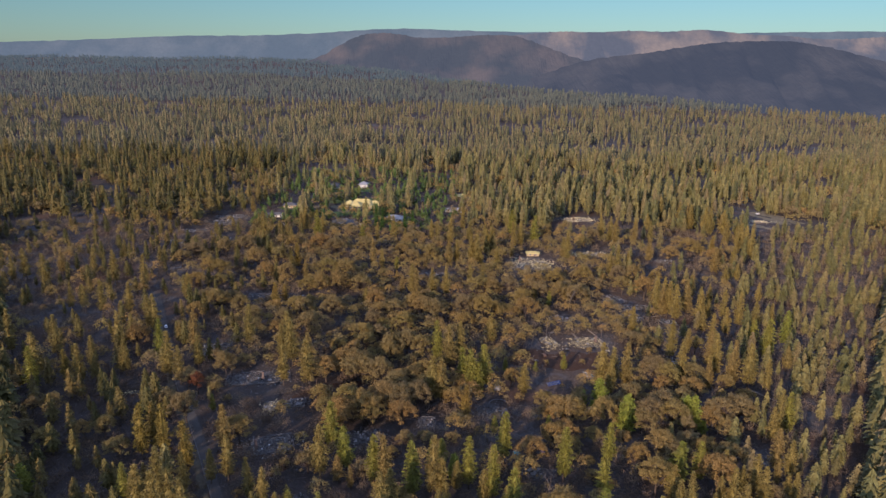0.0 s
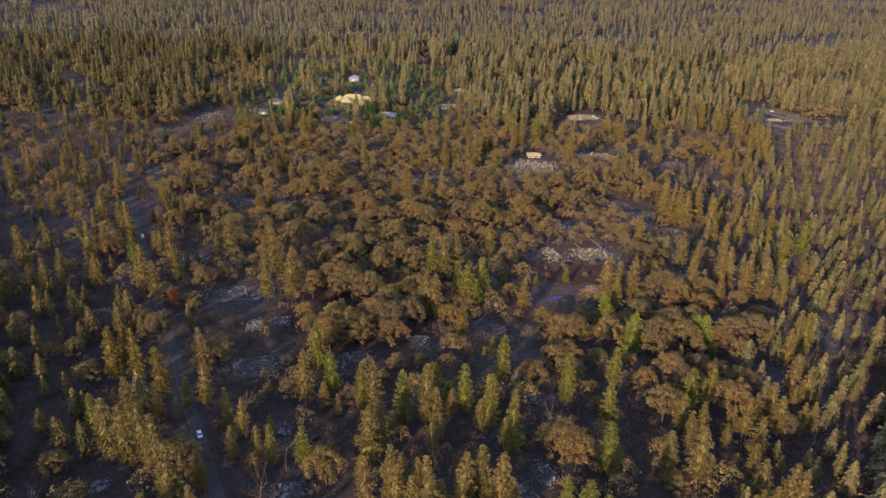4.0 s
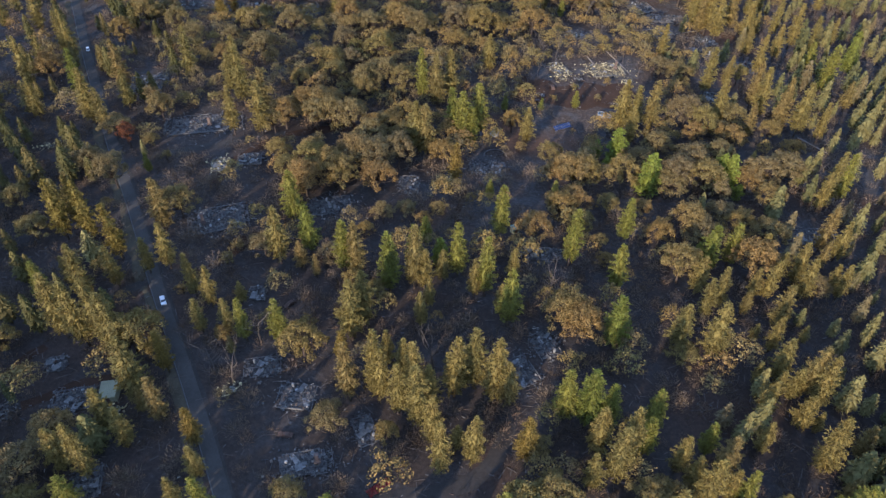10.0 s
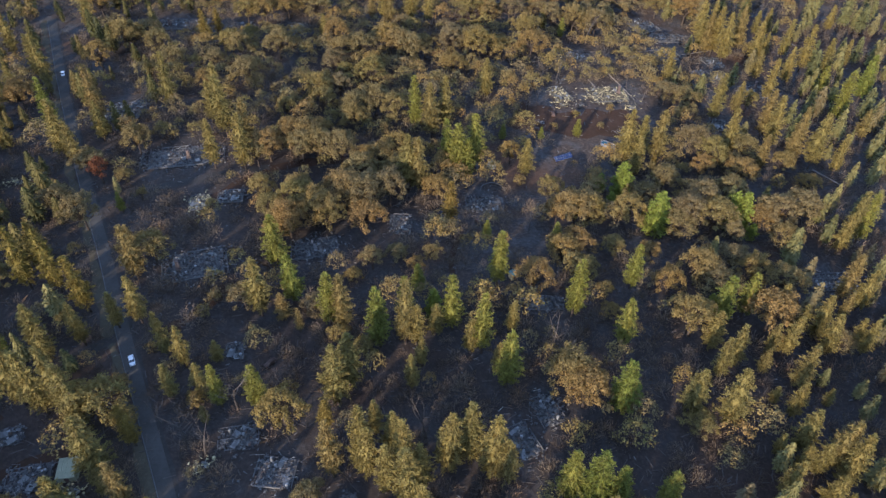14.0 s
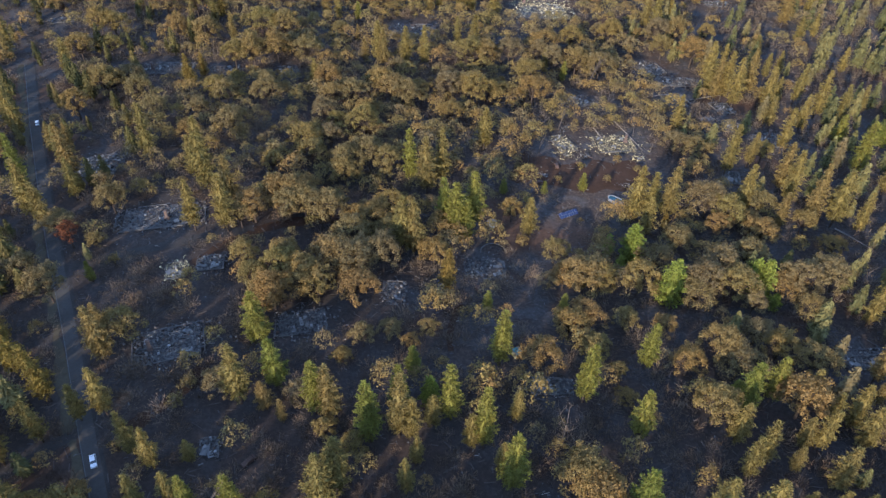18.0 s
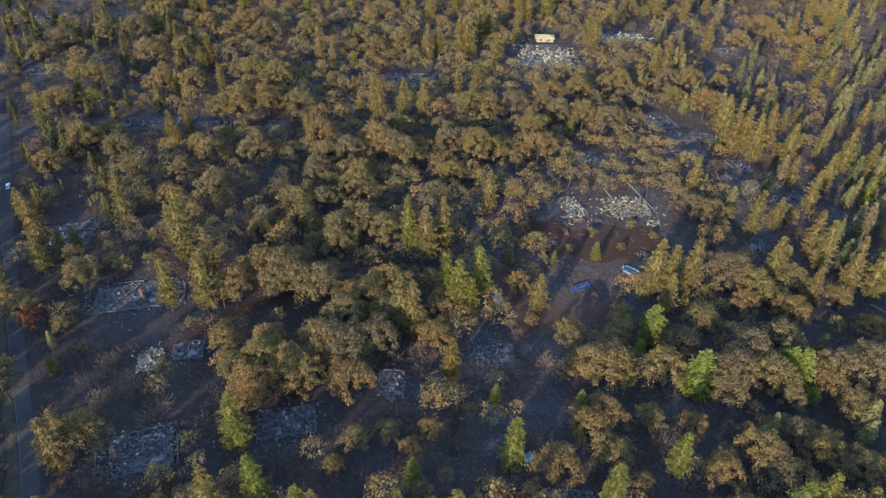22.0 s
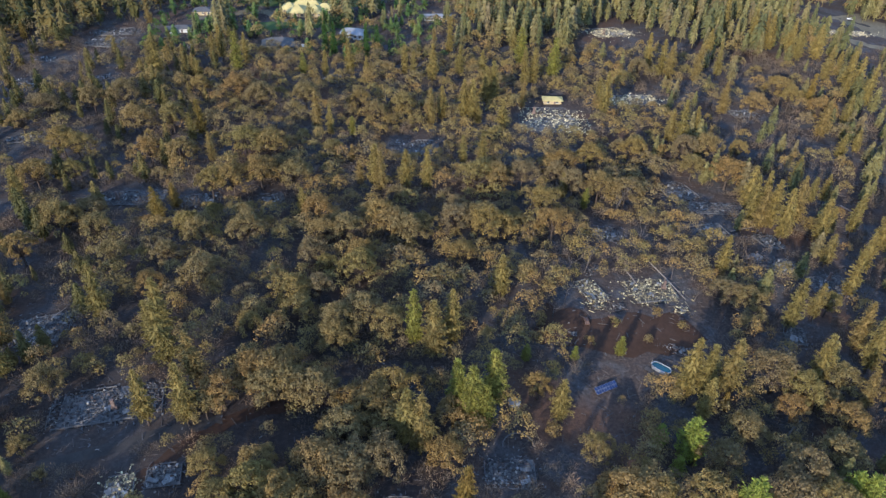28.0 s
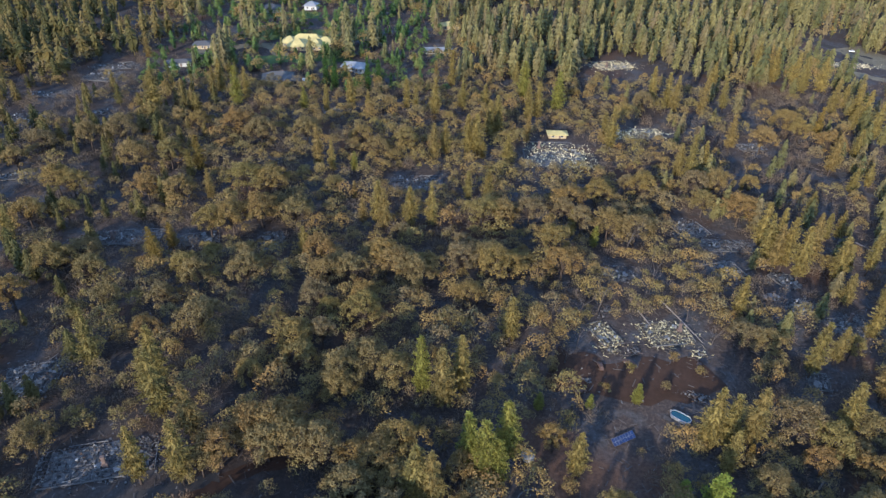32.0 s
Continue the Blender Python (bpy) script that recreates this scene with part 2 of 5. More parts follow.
PADS_B = [(34.4, 196.5, 6.8, 9.6), (27, 187.1, 6.6, 10.1), (-94, 175.5, 10.2, 7.3), (-103.4, 187.4, 5.3, 5.0), (37.9, 236.7, 13.2, 6.1), (-30.2, 158.4, 13.2, 7.0), (-16.2, 168, 5.3, 8.8), (-90.8, 144.4, 7.7, 4.8), (-81.4, 151.5, 6.6, 8.3), (-53.4, 216.4, 4.8, 5.9), (125.9, 340.7, 6.7, 8.3), (151.4, 367.2, 15.0, 10.5), (138.2, 378.7, 9.3, 8.5)]
PADS_C = [(300, 645, 26, 9), (68.8, 502, 36, 30), (114.5, 527, 31, 13), (129.5, 635.7, 25.8, 16.7), (114.4, 434.6, 13.1, 15.6), (126.2, 421, 20.7, 9.4), (-125.1, 425.2, 30.1, 11.2), (-93.9, 424, 15.5, 9.2), (-65.1, 424.5, 10.6, 10.0), (-52.9, 555.9, 13.3, 13.7), (-218.1, 541, 18.1, 12.5), (-221.7, 578.4, 27.4, 9.0), (-192, 474.3, 12.5, 6.2), (-198.9, 606.3, 23.0, 19.2), (-4.6, 472.8, 24.3, 15.1), (-125.6, 339.8, 14.6, 8.7), (119.6, 402.7, 10.9, 11.7), (140, 395.8, 8.0, 11.1), (129.5, 383.8, 5.2, 5.2), (173, 509, 14, 9), (-199, 622.5, 24, 13), (-180.3, 550.7, 10, 8), (-248.5, 693.6, 20, 10), (-144.3, 597.1, 7, 4)]
OPEN = [(-80.5, 661.2, 34, 28), (-89.9, 598.6, 26, 22), (-71.7, 600.9, 10, 12), (-45.4, 625.1, 18, 16), (-120.7, 753.8, 16, 16), (-88.8, 759.6, 14, 14), (22.2, 714, 16, 16), (11.4, 657.7, 22, 10), (-158.1, 625, 22, 14), (-150.2, 658.2, 20, 16), (307.2, 657.2, 56, 34), (76.5, 329.8, 12, 12), (57.3, 322.9, 16, 10), (71.6, 523.8, 16, 12), (-84.7, 177.3, 6, 6), (27.3, 316.7, 9, 9), (40.9, 263.5, 16, 20), (46, 308, 26, 24), (-58, 304, 24, 9), (-94, 295, 30, 8), (-20, 268, 22, 14), (12, 149, 40, 8), (62, 351, 22, 12), (74, 349, 60, 46), (298, 630, 54, 34), (118, 612, 30, 26)]
ROAD = [(16, -20), (-4, 50), (-30, 108), (-46.3, 143.7), (-61.5, 174.5), (-71.4, 193.1), (-84.6, 217.7), (-103.6, 255.4), (-123.7, 292.9), (-141.8, 328.5), (-165.5, 376), (-191, 430)]

GREEN_PINES_1 = [(-70.5, 139.1, 14), (84.8, 139.6, 16), (17.9, 140.5, 17.5), (96.8, 140.7, 21.5), (-49.4, 141, 24.5), (101.5, 141.1, 18.5), (-22.1, 142.1, 15.5), (-81.5, 144.6, 15), (74.8, 146.8, 17), (55.1, 161.1, 16.5), (71.2, 161.5, 13), (58.9, 168.3, 17), (46.9, 168.9, 18.5), (41.7, 170, 22.5), (36.4, 171.7, 21), (54, 195.9, 21.5), (-52.6, 197.3, 17.5), (-43, 197.9, 17.5), (23.9, 204.6, 22.5), (-114.9, 211.1, 17.5), (17.6, 216.3, 24.1), (-11.8, 218.6, 24.2), (59.5, 219.5, 20), (9.3, 225.1, 22.5), (-4.3, 227.7, 19.5), (-27.2, 227.9, 22), (90, 228.4, 20), (86.3, 229.3, 12), (99.1, 231.1, 18), (46.3, 231.2, 24)]
GREEN_PINES_2 = [(-39.1, 237.1, 20), (-0.9, 240.7, 12), (66.6, 243.1, 19.5), (24.1, 244.8, 22.5), (-46.8, 252.5, 22), (45.2, 262.9, 12), (149.4, 264.3, 22), (22.3, 268.2, 9), (-104.2, 276.5, 9), (-194, 292.5, 23.5), (17.2, 304.7, 18.5), (13.7, 305.9, 25.1), (9.8, 310, 24.1), (20.3, 312.9, 25.5), (-147.5, 326.6, 24.4), (32.8, 333.1, 8), (49.2, 333.4, 7), (64.3, 334.5, 9.5), (-3.3, 337.6, 25.5), (175.8, 342.2, 24.2), (194.3, 359.1, 22.5), (177.8, 363.5, 15.5), (68.5, 418.9, 11.5), (-34.8, 482.8, 11), (-67.9, 553.1, 14), (75.9, 554, 25.5), (-104.8, 554.6, 25.2), (59.7, 572.3, 25.5)]
GREEN_PINES = GREEN_PINES_1 + GREEN_PINES_2
SCORCHED_PINES_1 = [(51.4, 138.9, 17.5), (44.8, 139.8, 16), (57.5, 141, 18.5), (82.3, 142.6, 13), (65.6, 146.3, 22.5), (100.6, 147.4, 12.5), (64.9, 151.6, 14), (40.2, 151.7, 16.5), (-80.3, 153, 22.5), (46, 153.9, 23.5), (-55.9, 154.3, 13.5), (-87, 155.6, 17.5), (98.3, 155.7, 23.5), (3.4, 155.9, 22), (62.1, 156.2, 16.5), (11.3, 158.6, 20.5), (43.1, 160.8, 20.5), (-74.5, 161.8, 16), (85.2, 161.8, 13.5), (7.9, 163, 10.5), (1.4, 164.3, 20.5), (-79.9, 165.7, 18.5), (102.1, 167.4, 9), (98.1, 168.9, 14.5), (-68.6, 169.5, 18.5), (-2, 170.3, 24), (88.6, 171.9, 17), (-73.8, 172, 10.5), (-7.7, 173.5, 21), (104.1, 174.1, 22.5)]
SCORCHED_PINES_2 = [(0.7, 175.3, 18), (21.5, 176.5, 18), (-20.9, 177.6, 23.5), (-3.4, 177.6, 24.5), (17.7, 177.7, 25.5), (-12.8, 177.8, 21), (98.9, 177.9, 14), (94.8, 178.1, 12.5), (102.6, 178.8, 21), (7.5, 179, 24.5), (12.9, 181.9, 24.5), (91.7, 183.2, 9.5), (97.1, 183.9, 18), (-6.8, 184.4, 18), (-11.3, 189.7, 15), (-85.4, 190.4, 25.5), (81.6, 192.1, 23), (-55.6, 192.3, 7.5), (99.4, 194.3, 15), (-96.9, 194.5, 25.5), (-90.8, 194.6, 25.5), (72.5, 196.1, 19), (-103.8, 197.2, 25), (110.8, 198, 7.5), (96.2, 198.9, 7.5), (-22.1, 199, 24.6), (-65.5, 199.5, 14.5), (104.7, 203.4, 18), (-1.9, 204, 14.5), (-19.5, 205.1, 22.5)]
SCORCHED_PINES_3 = [(83.7, 207.2, 17.5), (96.6, 209.1, 10.5), (-65.3, 209.6, 17), (21.8, 209.6, 12), (-102.6, 211.1, 24), (88.9, 211.2, 17.5), (0.3, 211.7, 12), (-57, 212.2, 9), (-70.7, 213.3, 18), (105.4, 215.5, 17.5), (117.4, 215.7, 17.5), (101.4, 215.8, 13.5), (128.8, 215.8, 15), (14.3, 216.5, 14.5), (-95.8, 217.6, 17), (84.4, 217.7, 16), (-110.4, 218.1, 13), (-1.3, 219.6, 17), (117.1, 221.8, 19), (26.9, 224.7, 13), (-35.8, 225, 10.5), (-22.5, 225.5, 22.5), (-82.1, 225.6, 19), (-41.1, 229.2, 12), (108.3, 229.3, 16), (128.7, 229.5, 12), (-48.3, 231, 23.5), (135.3, 233.2, 17.5), (131.8, 237.4, 20.5), (-88.9, 244, 22)]
SCORCHED_PINES_4 = [(-91.9, 252.5, 15), (140.7, 259.5, 17.5), (144.8, 263.8, 23.5), (77.6, 275.3, 9.5), (-1.5, 296, 24.4), (-4.6, 298, 24.5), (-128.1, 302.2, 20.5), (-176.3, 302.2, 21.5), (-67, 302.7, 24.5), (-78.3, 302.9, 21.5), (159, 304.5, 18.5), (-170.8, 305.1, 18.5), (-200.3, 306.7, 25.2), (39.8, 308.5, 18), (131.7, 308.5, 17), (-135.5, 308.6, 24.6), (151.9, 309.2, 24.4), (143.2, 310.7, 20), (-159.3, 312.6, 19), (146.6, 314.5, 24.5), (92.3, 316.4, 24.4), (80, 316.5, 25.2), (121.1, 317.3, 23), (85.9, 317.3, 22), (-68.5, 318.3, 21), (-125.6, 320.2, 18), (-180.1, 321.4, 17.5), (140.3, 322.9, 24.5), (-78.4, 324.7, 25.5), (181.1, 329.2, 14.5)]
SCORCHED_PINES_5 = [(-203.5, 331.3, 24.4), (140.4, 331.5, 22), (2.9, 332.1, 25.5), (-130.7, 332.5, 25.5), (-229.2, 334, 25.5), (-86.5, 334.4, 18.5), (-172.6, 335.5, 25.1), (8.7, 337.9, 25), (123.3, 342.8, 23.5), (-106.5, 345.6, 25.1), (134.3, 348.3, 16), (-171.8, 349.2, 18.5), (-141.3, 355, 12.5), (152, 358.7, 21), (-163.1, 361.1, 25.5), (27.1, 362.4, 20), (-170.1, 368.6, 21.5), (110, 371.4, 19.5), (166.7, 374.8, 18.5), (153.9, 378.8, 15.5), (186, 379.7, 20), (178.4, 386.4, 23.5), (200.1, 389.4, 15.5), (-191.6, 390.5, 21.5), (157.9, 392.8, 22), (-209.1, 393.2, 22), (143.4, 394.7, 25.5), (164.4, 398.5, 14.5), (173.9, 398.7, 20.5), (-232, 400.6, 18)]
SCORCHED_PINES_6 = [(-224.4, 401.6, 16.5), (137, 401.8, 22), (140.7, 402.6, 25.1), (135.2, 406.6, 24), (140.1, 408.5, 25), (-49.5, 412.9, 14), (-164.7, 415.2, 20), (-50.6, 417.9, 12), (138, 417.9, 22.5), (174.5, 422.7, 15), (169, 422.9, 13.5), (60.7, 426.9, 14), (209.4, 428.3, 14.5), (96.5, 429.7, 10), (-18, 432.3, 21), (1.8, 433.8, 21), (-7.5, 434, 20.5), (166.8, 435.4, 17), (-21.6, 436.6, 22.5), (-202.2, 437.8, 24.1), (-268, 437.8, 24.4), (-28, 438.5, 13.5), (-223.5, 443.6, 24.5), (-294.8, 445.4, 20), (-95.5, 452.2, 16.5), (-289.8, 452.6, 23), (27.6, 455.9, 17), (18.8, 456, 15.5), (-33.1, 457.6, 10.5), (199.6, 459.8, 14)]
SCORCHED_PINES_7 = [(69, 460.5, 7), (-246.8, 460.9, 20), (-269.9, 461.9, 20), (210.3, 464.7, 14), (-109.4, 472.1, 15.5), (126.5, 473.5, 24.1), (121.3, 475, 19.5), (198.6, 478.5, 21.5), (136, 481, 18), (-45, 481.7, 17.5), (-51.3, 484.1, 24.1), (39.7, 486.1, 18), (218.2, 491.8, 18.5), (4.5, 491.9, 21.5), (28.5, 494.3, 11), (25.2, 496.2, 24.2), (21.1, 496.3, 24.2), (10.2, 498.1, 20), (94.6, 502.4, 25.5), (158.3, 504.3, 20.5), (93.8, 512, 18.5), (53.1, 512.7, 17), (240.3, 514.6, 25.5), (34.2, 517.3, 22.5), (38.5, 519.1, 25), (235.9, 527.4, 15.5), (243.6, 532, 23.5), (243.1, 539.9, 24), (57.9, 540, 23.5), (63.1, 544, 23.5)]
SCORCHED_PINES_8 = [(-124.9, 545.3, 13.5), (-147.3, 546.2, 25.5), (157.7, 547.1, 24.9), (6, 548.8, 23.5), (235.3, 549.1, 24), (143.3, 550.8, 24.5), (-55.2, 552.9, 17.5), (-4.9, 554.8, 18), (140.7, 556.5, 24), (-41.2, 558, 23.5), (-9.7, 558.3, 20), (175.5, 559.4, 20.5), (22.4, 559.9, 20), (35.4, 560.1, 16.5), (249.8, 561.7, 16.5), (-32.5, 562, 12), (134, 563.7, 25), (-102.4, 566.4, 20), (-121.7, 567.5, 20), (-118.4, 575.3, 22), (234.9, 584.2, 25.4), (247.3, 585.5, 24.4), (17.5, 592.1, 25.5), (234.2, 595.1, 24.5), (57.6, 595.5, 17), (183.2, 596.1, 17.5), (8.1, 600.3, 15.5), (223.8, 602, 25.5), (222.5, 607.3, 25.5), (217.3, 612.5, 25.5)]
SCORCHED_PINES_9 = [(-14.3, 179.7, 26.0), (48.8, 156.6, 26.0), (73.1, 155.0, 18.0), (72.6, 148.8, 13.5), (109.6, 160.0, 14.0), (127.2, 218.3, 13.0), (-58.2, 200.5, 14.0), (-76.2, 175.7, 24.5), (-119.7, 250.7, 20.0), (-57.2, 144.4, 16.5), (-4.4, 219.8, 26.0), (4.3, 223.1, 13.5), (-88.2, 223.9, 14.5), (112.2, 223.8, 13.0), (-83.9, 337.9, 24.5), (154.0, 405.9, 24.0), (82.6, 307.4, 19.0), (-179.4, 633.7, 18), (206.8, 635, 24.9)]
SCORCHED_PINES = SCORCHED_PINES_1 + SCORCHED_PINES_2 + SCORCHED_PINES_3 + SCORCHED_PINES_4 + SCORCHED_PINES_5 + SCORCHED_PINES_6 + SCORCHED_PINES_7 + SCORCHED_PINES_8 + SCORCHED_PINES_9
BROWN_OAKS_1 = [(22.1, 143.8, 16), (-90.4, 144.3, 10), (29.6, 144.8, 16), (53.6, 146.2, 10.5), (-32.4, 146.3, 10.5), (-94.5, 151.7, 14), (-25.8, 169.2, 9), (-35.4, 192.7, 13), (73.2, 190.4, 7.5), (-82.1, 192, 14), (-118.8, 192.2, 9), (44.3, 198, 16), (-80.2, 201.4, 6), (40.8, 203.1, 16), (122.7, 217.2, 8.5), (79.9, 222.9, 16), (104.3, 225.5, 16), (57.9, 230.3, 6), (-53.6, 233.6, 10), (92, 239, 12.7), (58.1, 240, 6), (-130.3, 240, 9.5), (114.6, 240.4, 11.9), (78, 240.7, 11.1), (35.6, 242.3, 12.5), (-162.3, 244.9, 10), (88.3, 245.1, 16), (51.7, 246.1, 11.1), (107.6, 247.4, 10.3), (-85, 250.9, 13), (-173.6, 250.9, 10)]
BROWN_OAKS_2 = [(102.5, 252.9, 10.3), (-150.7, 253.4, 8.5), (-181.5, 253.6, 10), (-142.7, 255.1, 10), (46.1, 255.3, 12.7), (76, 256.9, 8.5), (51.6, 258.9, 11.5), (64.4, 259.7, 8.5), (122.4, 261.2, 11.5), (105.9, 264.6, 11), (-48.1, 264.9, 11), (-44.9, 267.3, 16), (-113, 267.4, 15), (88.4, 269.6, 12.4), (-47.8, 270.9, 12.4), (-19.1, 271.2, 13.1), (102.2, 271.5, 16), (-31.9, 271.9, 11.5), (-173.8, 271.9, 11), (123.7, 272, 16), (119.1, 272.4, 11.7), (-183.1, 272.7, 8.5), (-36.2, 273.5, 16), (92.1, 273.8, 16), (72.3, 275, 16), (132.8, 275, 16), (57.9, 275.1, 14.5), (53.9, 275.8, 16), (-125.6, 277.1, 11), (-44.5, 277.9, 16)]
BROWN_OAKS_3 = [(48.1, 279.1, 11.5), (99.9, 280, 16), (-21.5, 282.4, 16), (-27.5, 283.7, 16), (-57.1, 285.2, 11.7), (-44.1, 286.4, 13.1), (112, 286.8, 13.8), (-11.7, 286.9, 16), (81.3, 289.1, 11), (-201.5, 289.7, 11), (5.5, 291.1, 12), (143.6, 293.1, 9.5), (-108.8, 293.6, 6), (47.4, 294.1, 10.5), (-22.5, 296.7, 16), (91.5, 298.6, 11.9), (121, 299.3, 12.7), (-123.3, 299.9, 10), (-11.2, 300.8, 12), (108.6, 305.4, 11.1), (-62.6, 305.5, 11.5), (7.8, 306.1, 12), (139.1, 306.5, 10.3), (-16.7, 307.5, 13.5), (-58.6, 309.3, 14.5), (120.7, 309.5, 9), (112.1, 310.1, 16), (-32.2, 310.8, 16), (-109, 312, 13), (-46.7, 312.2, 14.5)]
BROWN_OAKS_4 = [(-41.1, 312.9, 16), (-9.5, 314.2, 13.8), (126.3, 316.3, 12), (107.5, 317.1, 16), (34.8, 317.7, 11), (-51.4, 317.8, 16), (-45, 318.2, 16), (-28.3, 333.9, 13.8), (-28, 339.3, 16), (-11.7, 340, 16), (-57.2, 340.6, 11), (-166.4, 342.7, 15), (-20.1, 344.9, 16), (106.5, 357.5, 11), (140, 349.9, 11), (-42.4, 349.9, 12.4), (113.6, 353.2, 11), (-45.8, 356.7, 14), (-94.2, 358.9, 11), (-36.6, 359.9, 12.5), (-77.1, 361.9, 16), (-23.7, 369.4, 15.5), (-112, 374.9, 13.1), (-35.8, 375.2, 9.5), (-146.2, 377.8, 15.5), (-94.4, 377.8, 11.5), (-41.8, 380.1, 13.1), (-23.5, 380.4, 12.4), (13.6, 381.4, 11.7), (-85, 387.8, 14.5)]
BROWN_OAKS_5 = [(-124, 391.5, 14.5), (-67.9, 391.7, 14.5), (-6.3, 393.2, 16), (-38, 395, 12), (-29.5, 395.1, 14.5), (-90.8, 395.2, 13), (25.8, 395.9, 16), (-139.9, 396.6, 16), (51.4, 397.5, 15), (-5.7, 397.8, 13), (-12.9, 398, 16), (0, 399, 12), (158.8, 401.3, 7.5), (-139.3, 401.5, 9.5), (13, 401.6, 15), (23.8, 402, 15), (19.7, 402, 12), (37.5, 402.5, 9), (-35.6, 402.7, 10), (-16.7, 402.9, 16), (32.3, 403.7, 10), (-148.8, 404.5, 11.5), (-72, 405.1, 10), (-132.2, 406.1, 11.5), (-19.5, 406.8, 13.5), (-43, 407.5, 16), (-84.9, 407.8, 9), (50.8, 413.1, 15.5), (13.5, 415.2, 10), (85.8, 420.6, 15.5)]
BROWN_OAKS_6 = [(-11, 422.5, 11), (-88.9, 424.2, 16), (75.2, 425.1, 15.5), (-80.2, 426, 16), (64.7, 427.2, 16), (-164.3, 431.7, 15), (-69.9, 432.4, 16), (-55.5, 433.2, 15.5), (24.4, 433.6, 16), (82.5, 433.6, 13), (31.6, 433.8, 16), (-150.8, 435.5, 12.5), (135.7, 435.6, 16), (44, 436.4, 14.5), (59.1, 438.5, 13), (30.2, 440.1, 10.5), (-64, 441.2, 12.5), (122.6, 443.3, 13), (63.3, 447.6, 13), (-108, 448.8, 16), (-122.3, 451.6, 16), (77, 452.7, 13), (-155.9, 455.4, 14.5), (133.5, 456.8, 16), (123.1, 457.2, 16), (-69.5, 457.4, 16), (-163.5, 457.5, 16), (98.5, 457.5, 15), (-81, 458, 16), (149.4, 459.1, 12)]
BROWN_OAKS_7 = [(-42.6, 463.8, 10), (93.2, 463.8, 10), (-191.2, 478.9, 13), (-136.1, 479.5, 16), (-121, 481.8, 16), (-14.8, 490.9, 8.5), (-23.1, 495, 14), (205.9, 495.4, 16), (-186.8, 495.5, 13.5), (-9.4, 501.2, 16), (173.4, 501.7, 16), (-166.2, 501.8, 15.5), (-83.1, 505.3, 16), (-151.7, 506.4, 16), (-32.2, 508.3, 14), (-60.5, 509.7, 16), (198.9, 514.9, 14.5), (-96.8, 517.3, 16), (195, 522.5, 16), (-117.8, 523.2, 12.5), (125.1, 552.9, 15.5), (89.1, 572.3, 10), (-223.8, 599.4, 12), (-224.5, 645.9, 13), (-15.9, 251.6, 9.5), (-7.9, 255.3, 7.5), (-2.0, 251.5, 5.5), (-21.8, 245.5, 5.5), (-31.0, 231.4, 8.5), (-23.7, 220.2, 8.0), (-16.1, 215.4, 8.0), (3.7, 256.9, 6.0), (81.9, 230.0, 7.0), (42.5, 210.6, 6.0), (-41.6, 322.6, 14.0), (-53.4, 277.2, 10.5), (-39.4, 279.0, 13.0), (27.9, 161.0, 8.0), (-75.2, 190.4, 7.5), (-92.0, 162.6, 11.5), (-10.4, 165.7, 6.5), (-58.8, 197.4, 6.0), (55.5, 197.3, 8.0)]
BROWN_OAKS = BROWN_OAKS_1 + BROWN_OAKS_2 + BROWN_OAKS_3 + BROWN_OAKS_4 + BROWN_OAKS_5 + BROWN_OAKS_6 + BROWN_OAKS_7
BRIGHT_TREES_1 = [(-153.1, 214.7, 13), (3.6, 230.2, 11.5), (114, 267.6, 7), (81.5, 271.9, 18), (111.7, 273.1, 16), (109.3, 275.2, 15), (69.7, 289.3, 7.5), (74.7, 294.8, 16.5), (68.1, 300.1, 8.5)]
BRIGHT_TREES = BRIGHT_TREES_1
BARE_TREES_1 = [(80.7, 162.5, 12.5), (-113.4, 169.7, 16), (-53.7, 182.8, 16), (-58.3, 184.8, 16), (1.9, 188.1, 16), (-48.6, 197, 16), (38.5, 216.7, 16), (72.7, 230.2, 8.5), (37.7, 273.8, 10), (146.9, 277.2, 11), (44.9, 352.9, 10.5), (52.7, 372.3, 15), (60.8, 376.7, 15.5), (80.7, 413.6, 16), (-59.5, 181.6, 9), (-55.9, 198.3, 9), (-66.8, 191.7, 8.5), (84.0, 389.3, 15), (97.6, 359.9, 10), (93.0, 372.6, 9), (49.9, 359.2, 8)]
BARE_TREES = BARE_TREES_1
RED_OAKS_1 = [(-1.8, 143.6, 5.5), (-116.6, 292.8, 11)]
RED_OAKS = RED_OAKS_1
GOLDEN_TREES_1 = [(24.7, 159.6, 19), (-58.4, 162.9, 16), (-71.2, 185, 17), (-24.4, 191.7, 12), (-98.9, 230.3, 23), (-110.9, 238.7, 25), (-120.3, 239.6, 25), (-117.7, 246, 21.5), (9.2, 276.1, 20), (-184.4, 304.2, 17.5), (90.8, 311.1, 8), (-105.2, 405.1, 18), (-102, 415.7, 13.5), (-106, 477, 20), (212, 519.5, 19), (-248.7, 606.7, 12.5)]
GOLDEN_TREES = GOLDEN_TREES_1
SHRUBS_1 = [(-65, 228.5, 4), (-100.1, 284.7, 4), (37.6, 303.8, 4), (65.9, 347.7, 3.5), (81.8, 352.2, 3.5), (55.9, 340.4, 3), (75.2, 340.1, 3), (88.8, 346.5, 2.6), (40.0, 348.8, 3), (-63.3, 235.1, 4), (-75.2, 214.7, 3.5), (-84.3, 187.5, 4)]
SHRUBS = SHRUBS_1
DARK_CEDARS_1 = [(-33.7, 590.5, 20), (-54, 591.4, 20.5), (-27.2, 595.1, 18.5), (-59.6, 595.3, 18.5)]
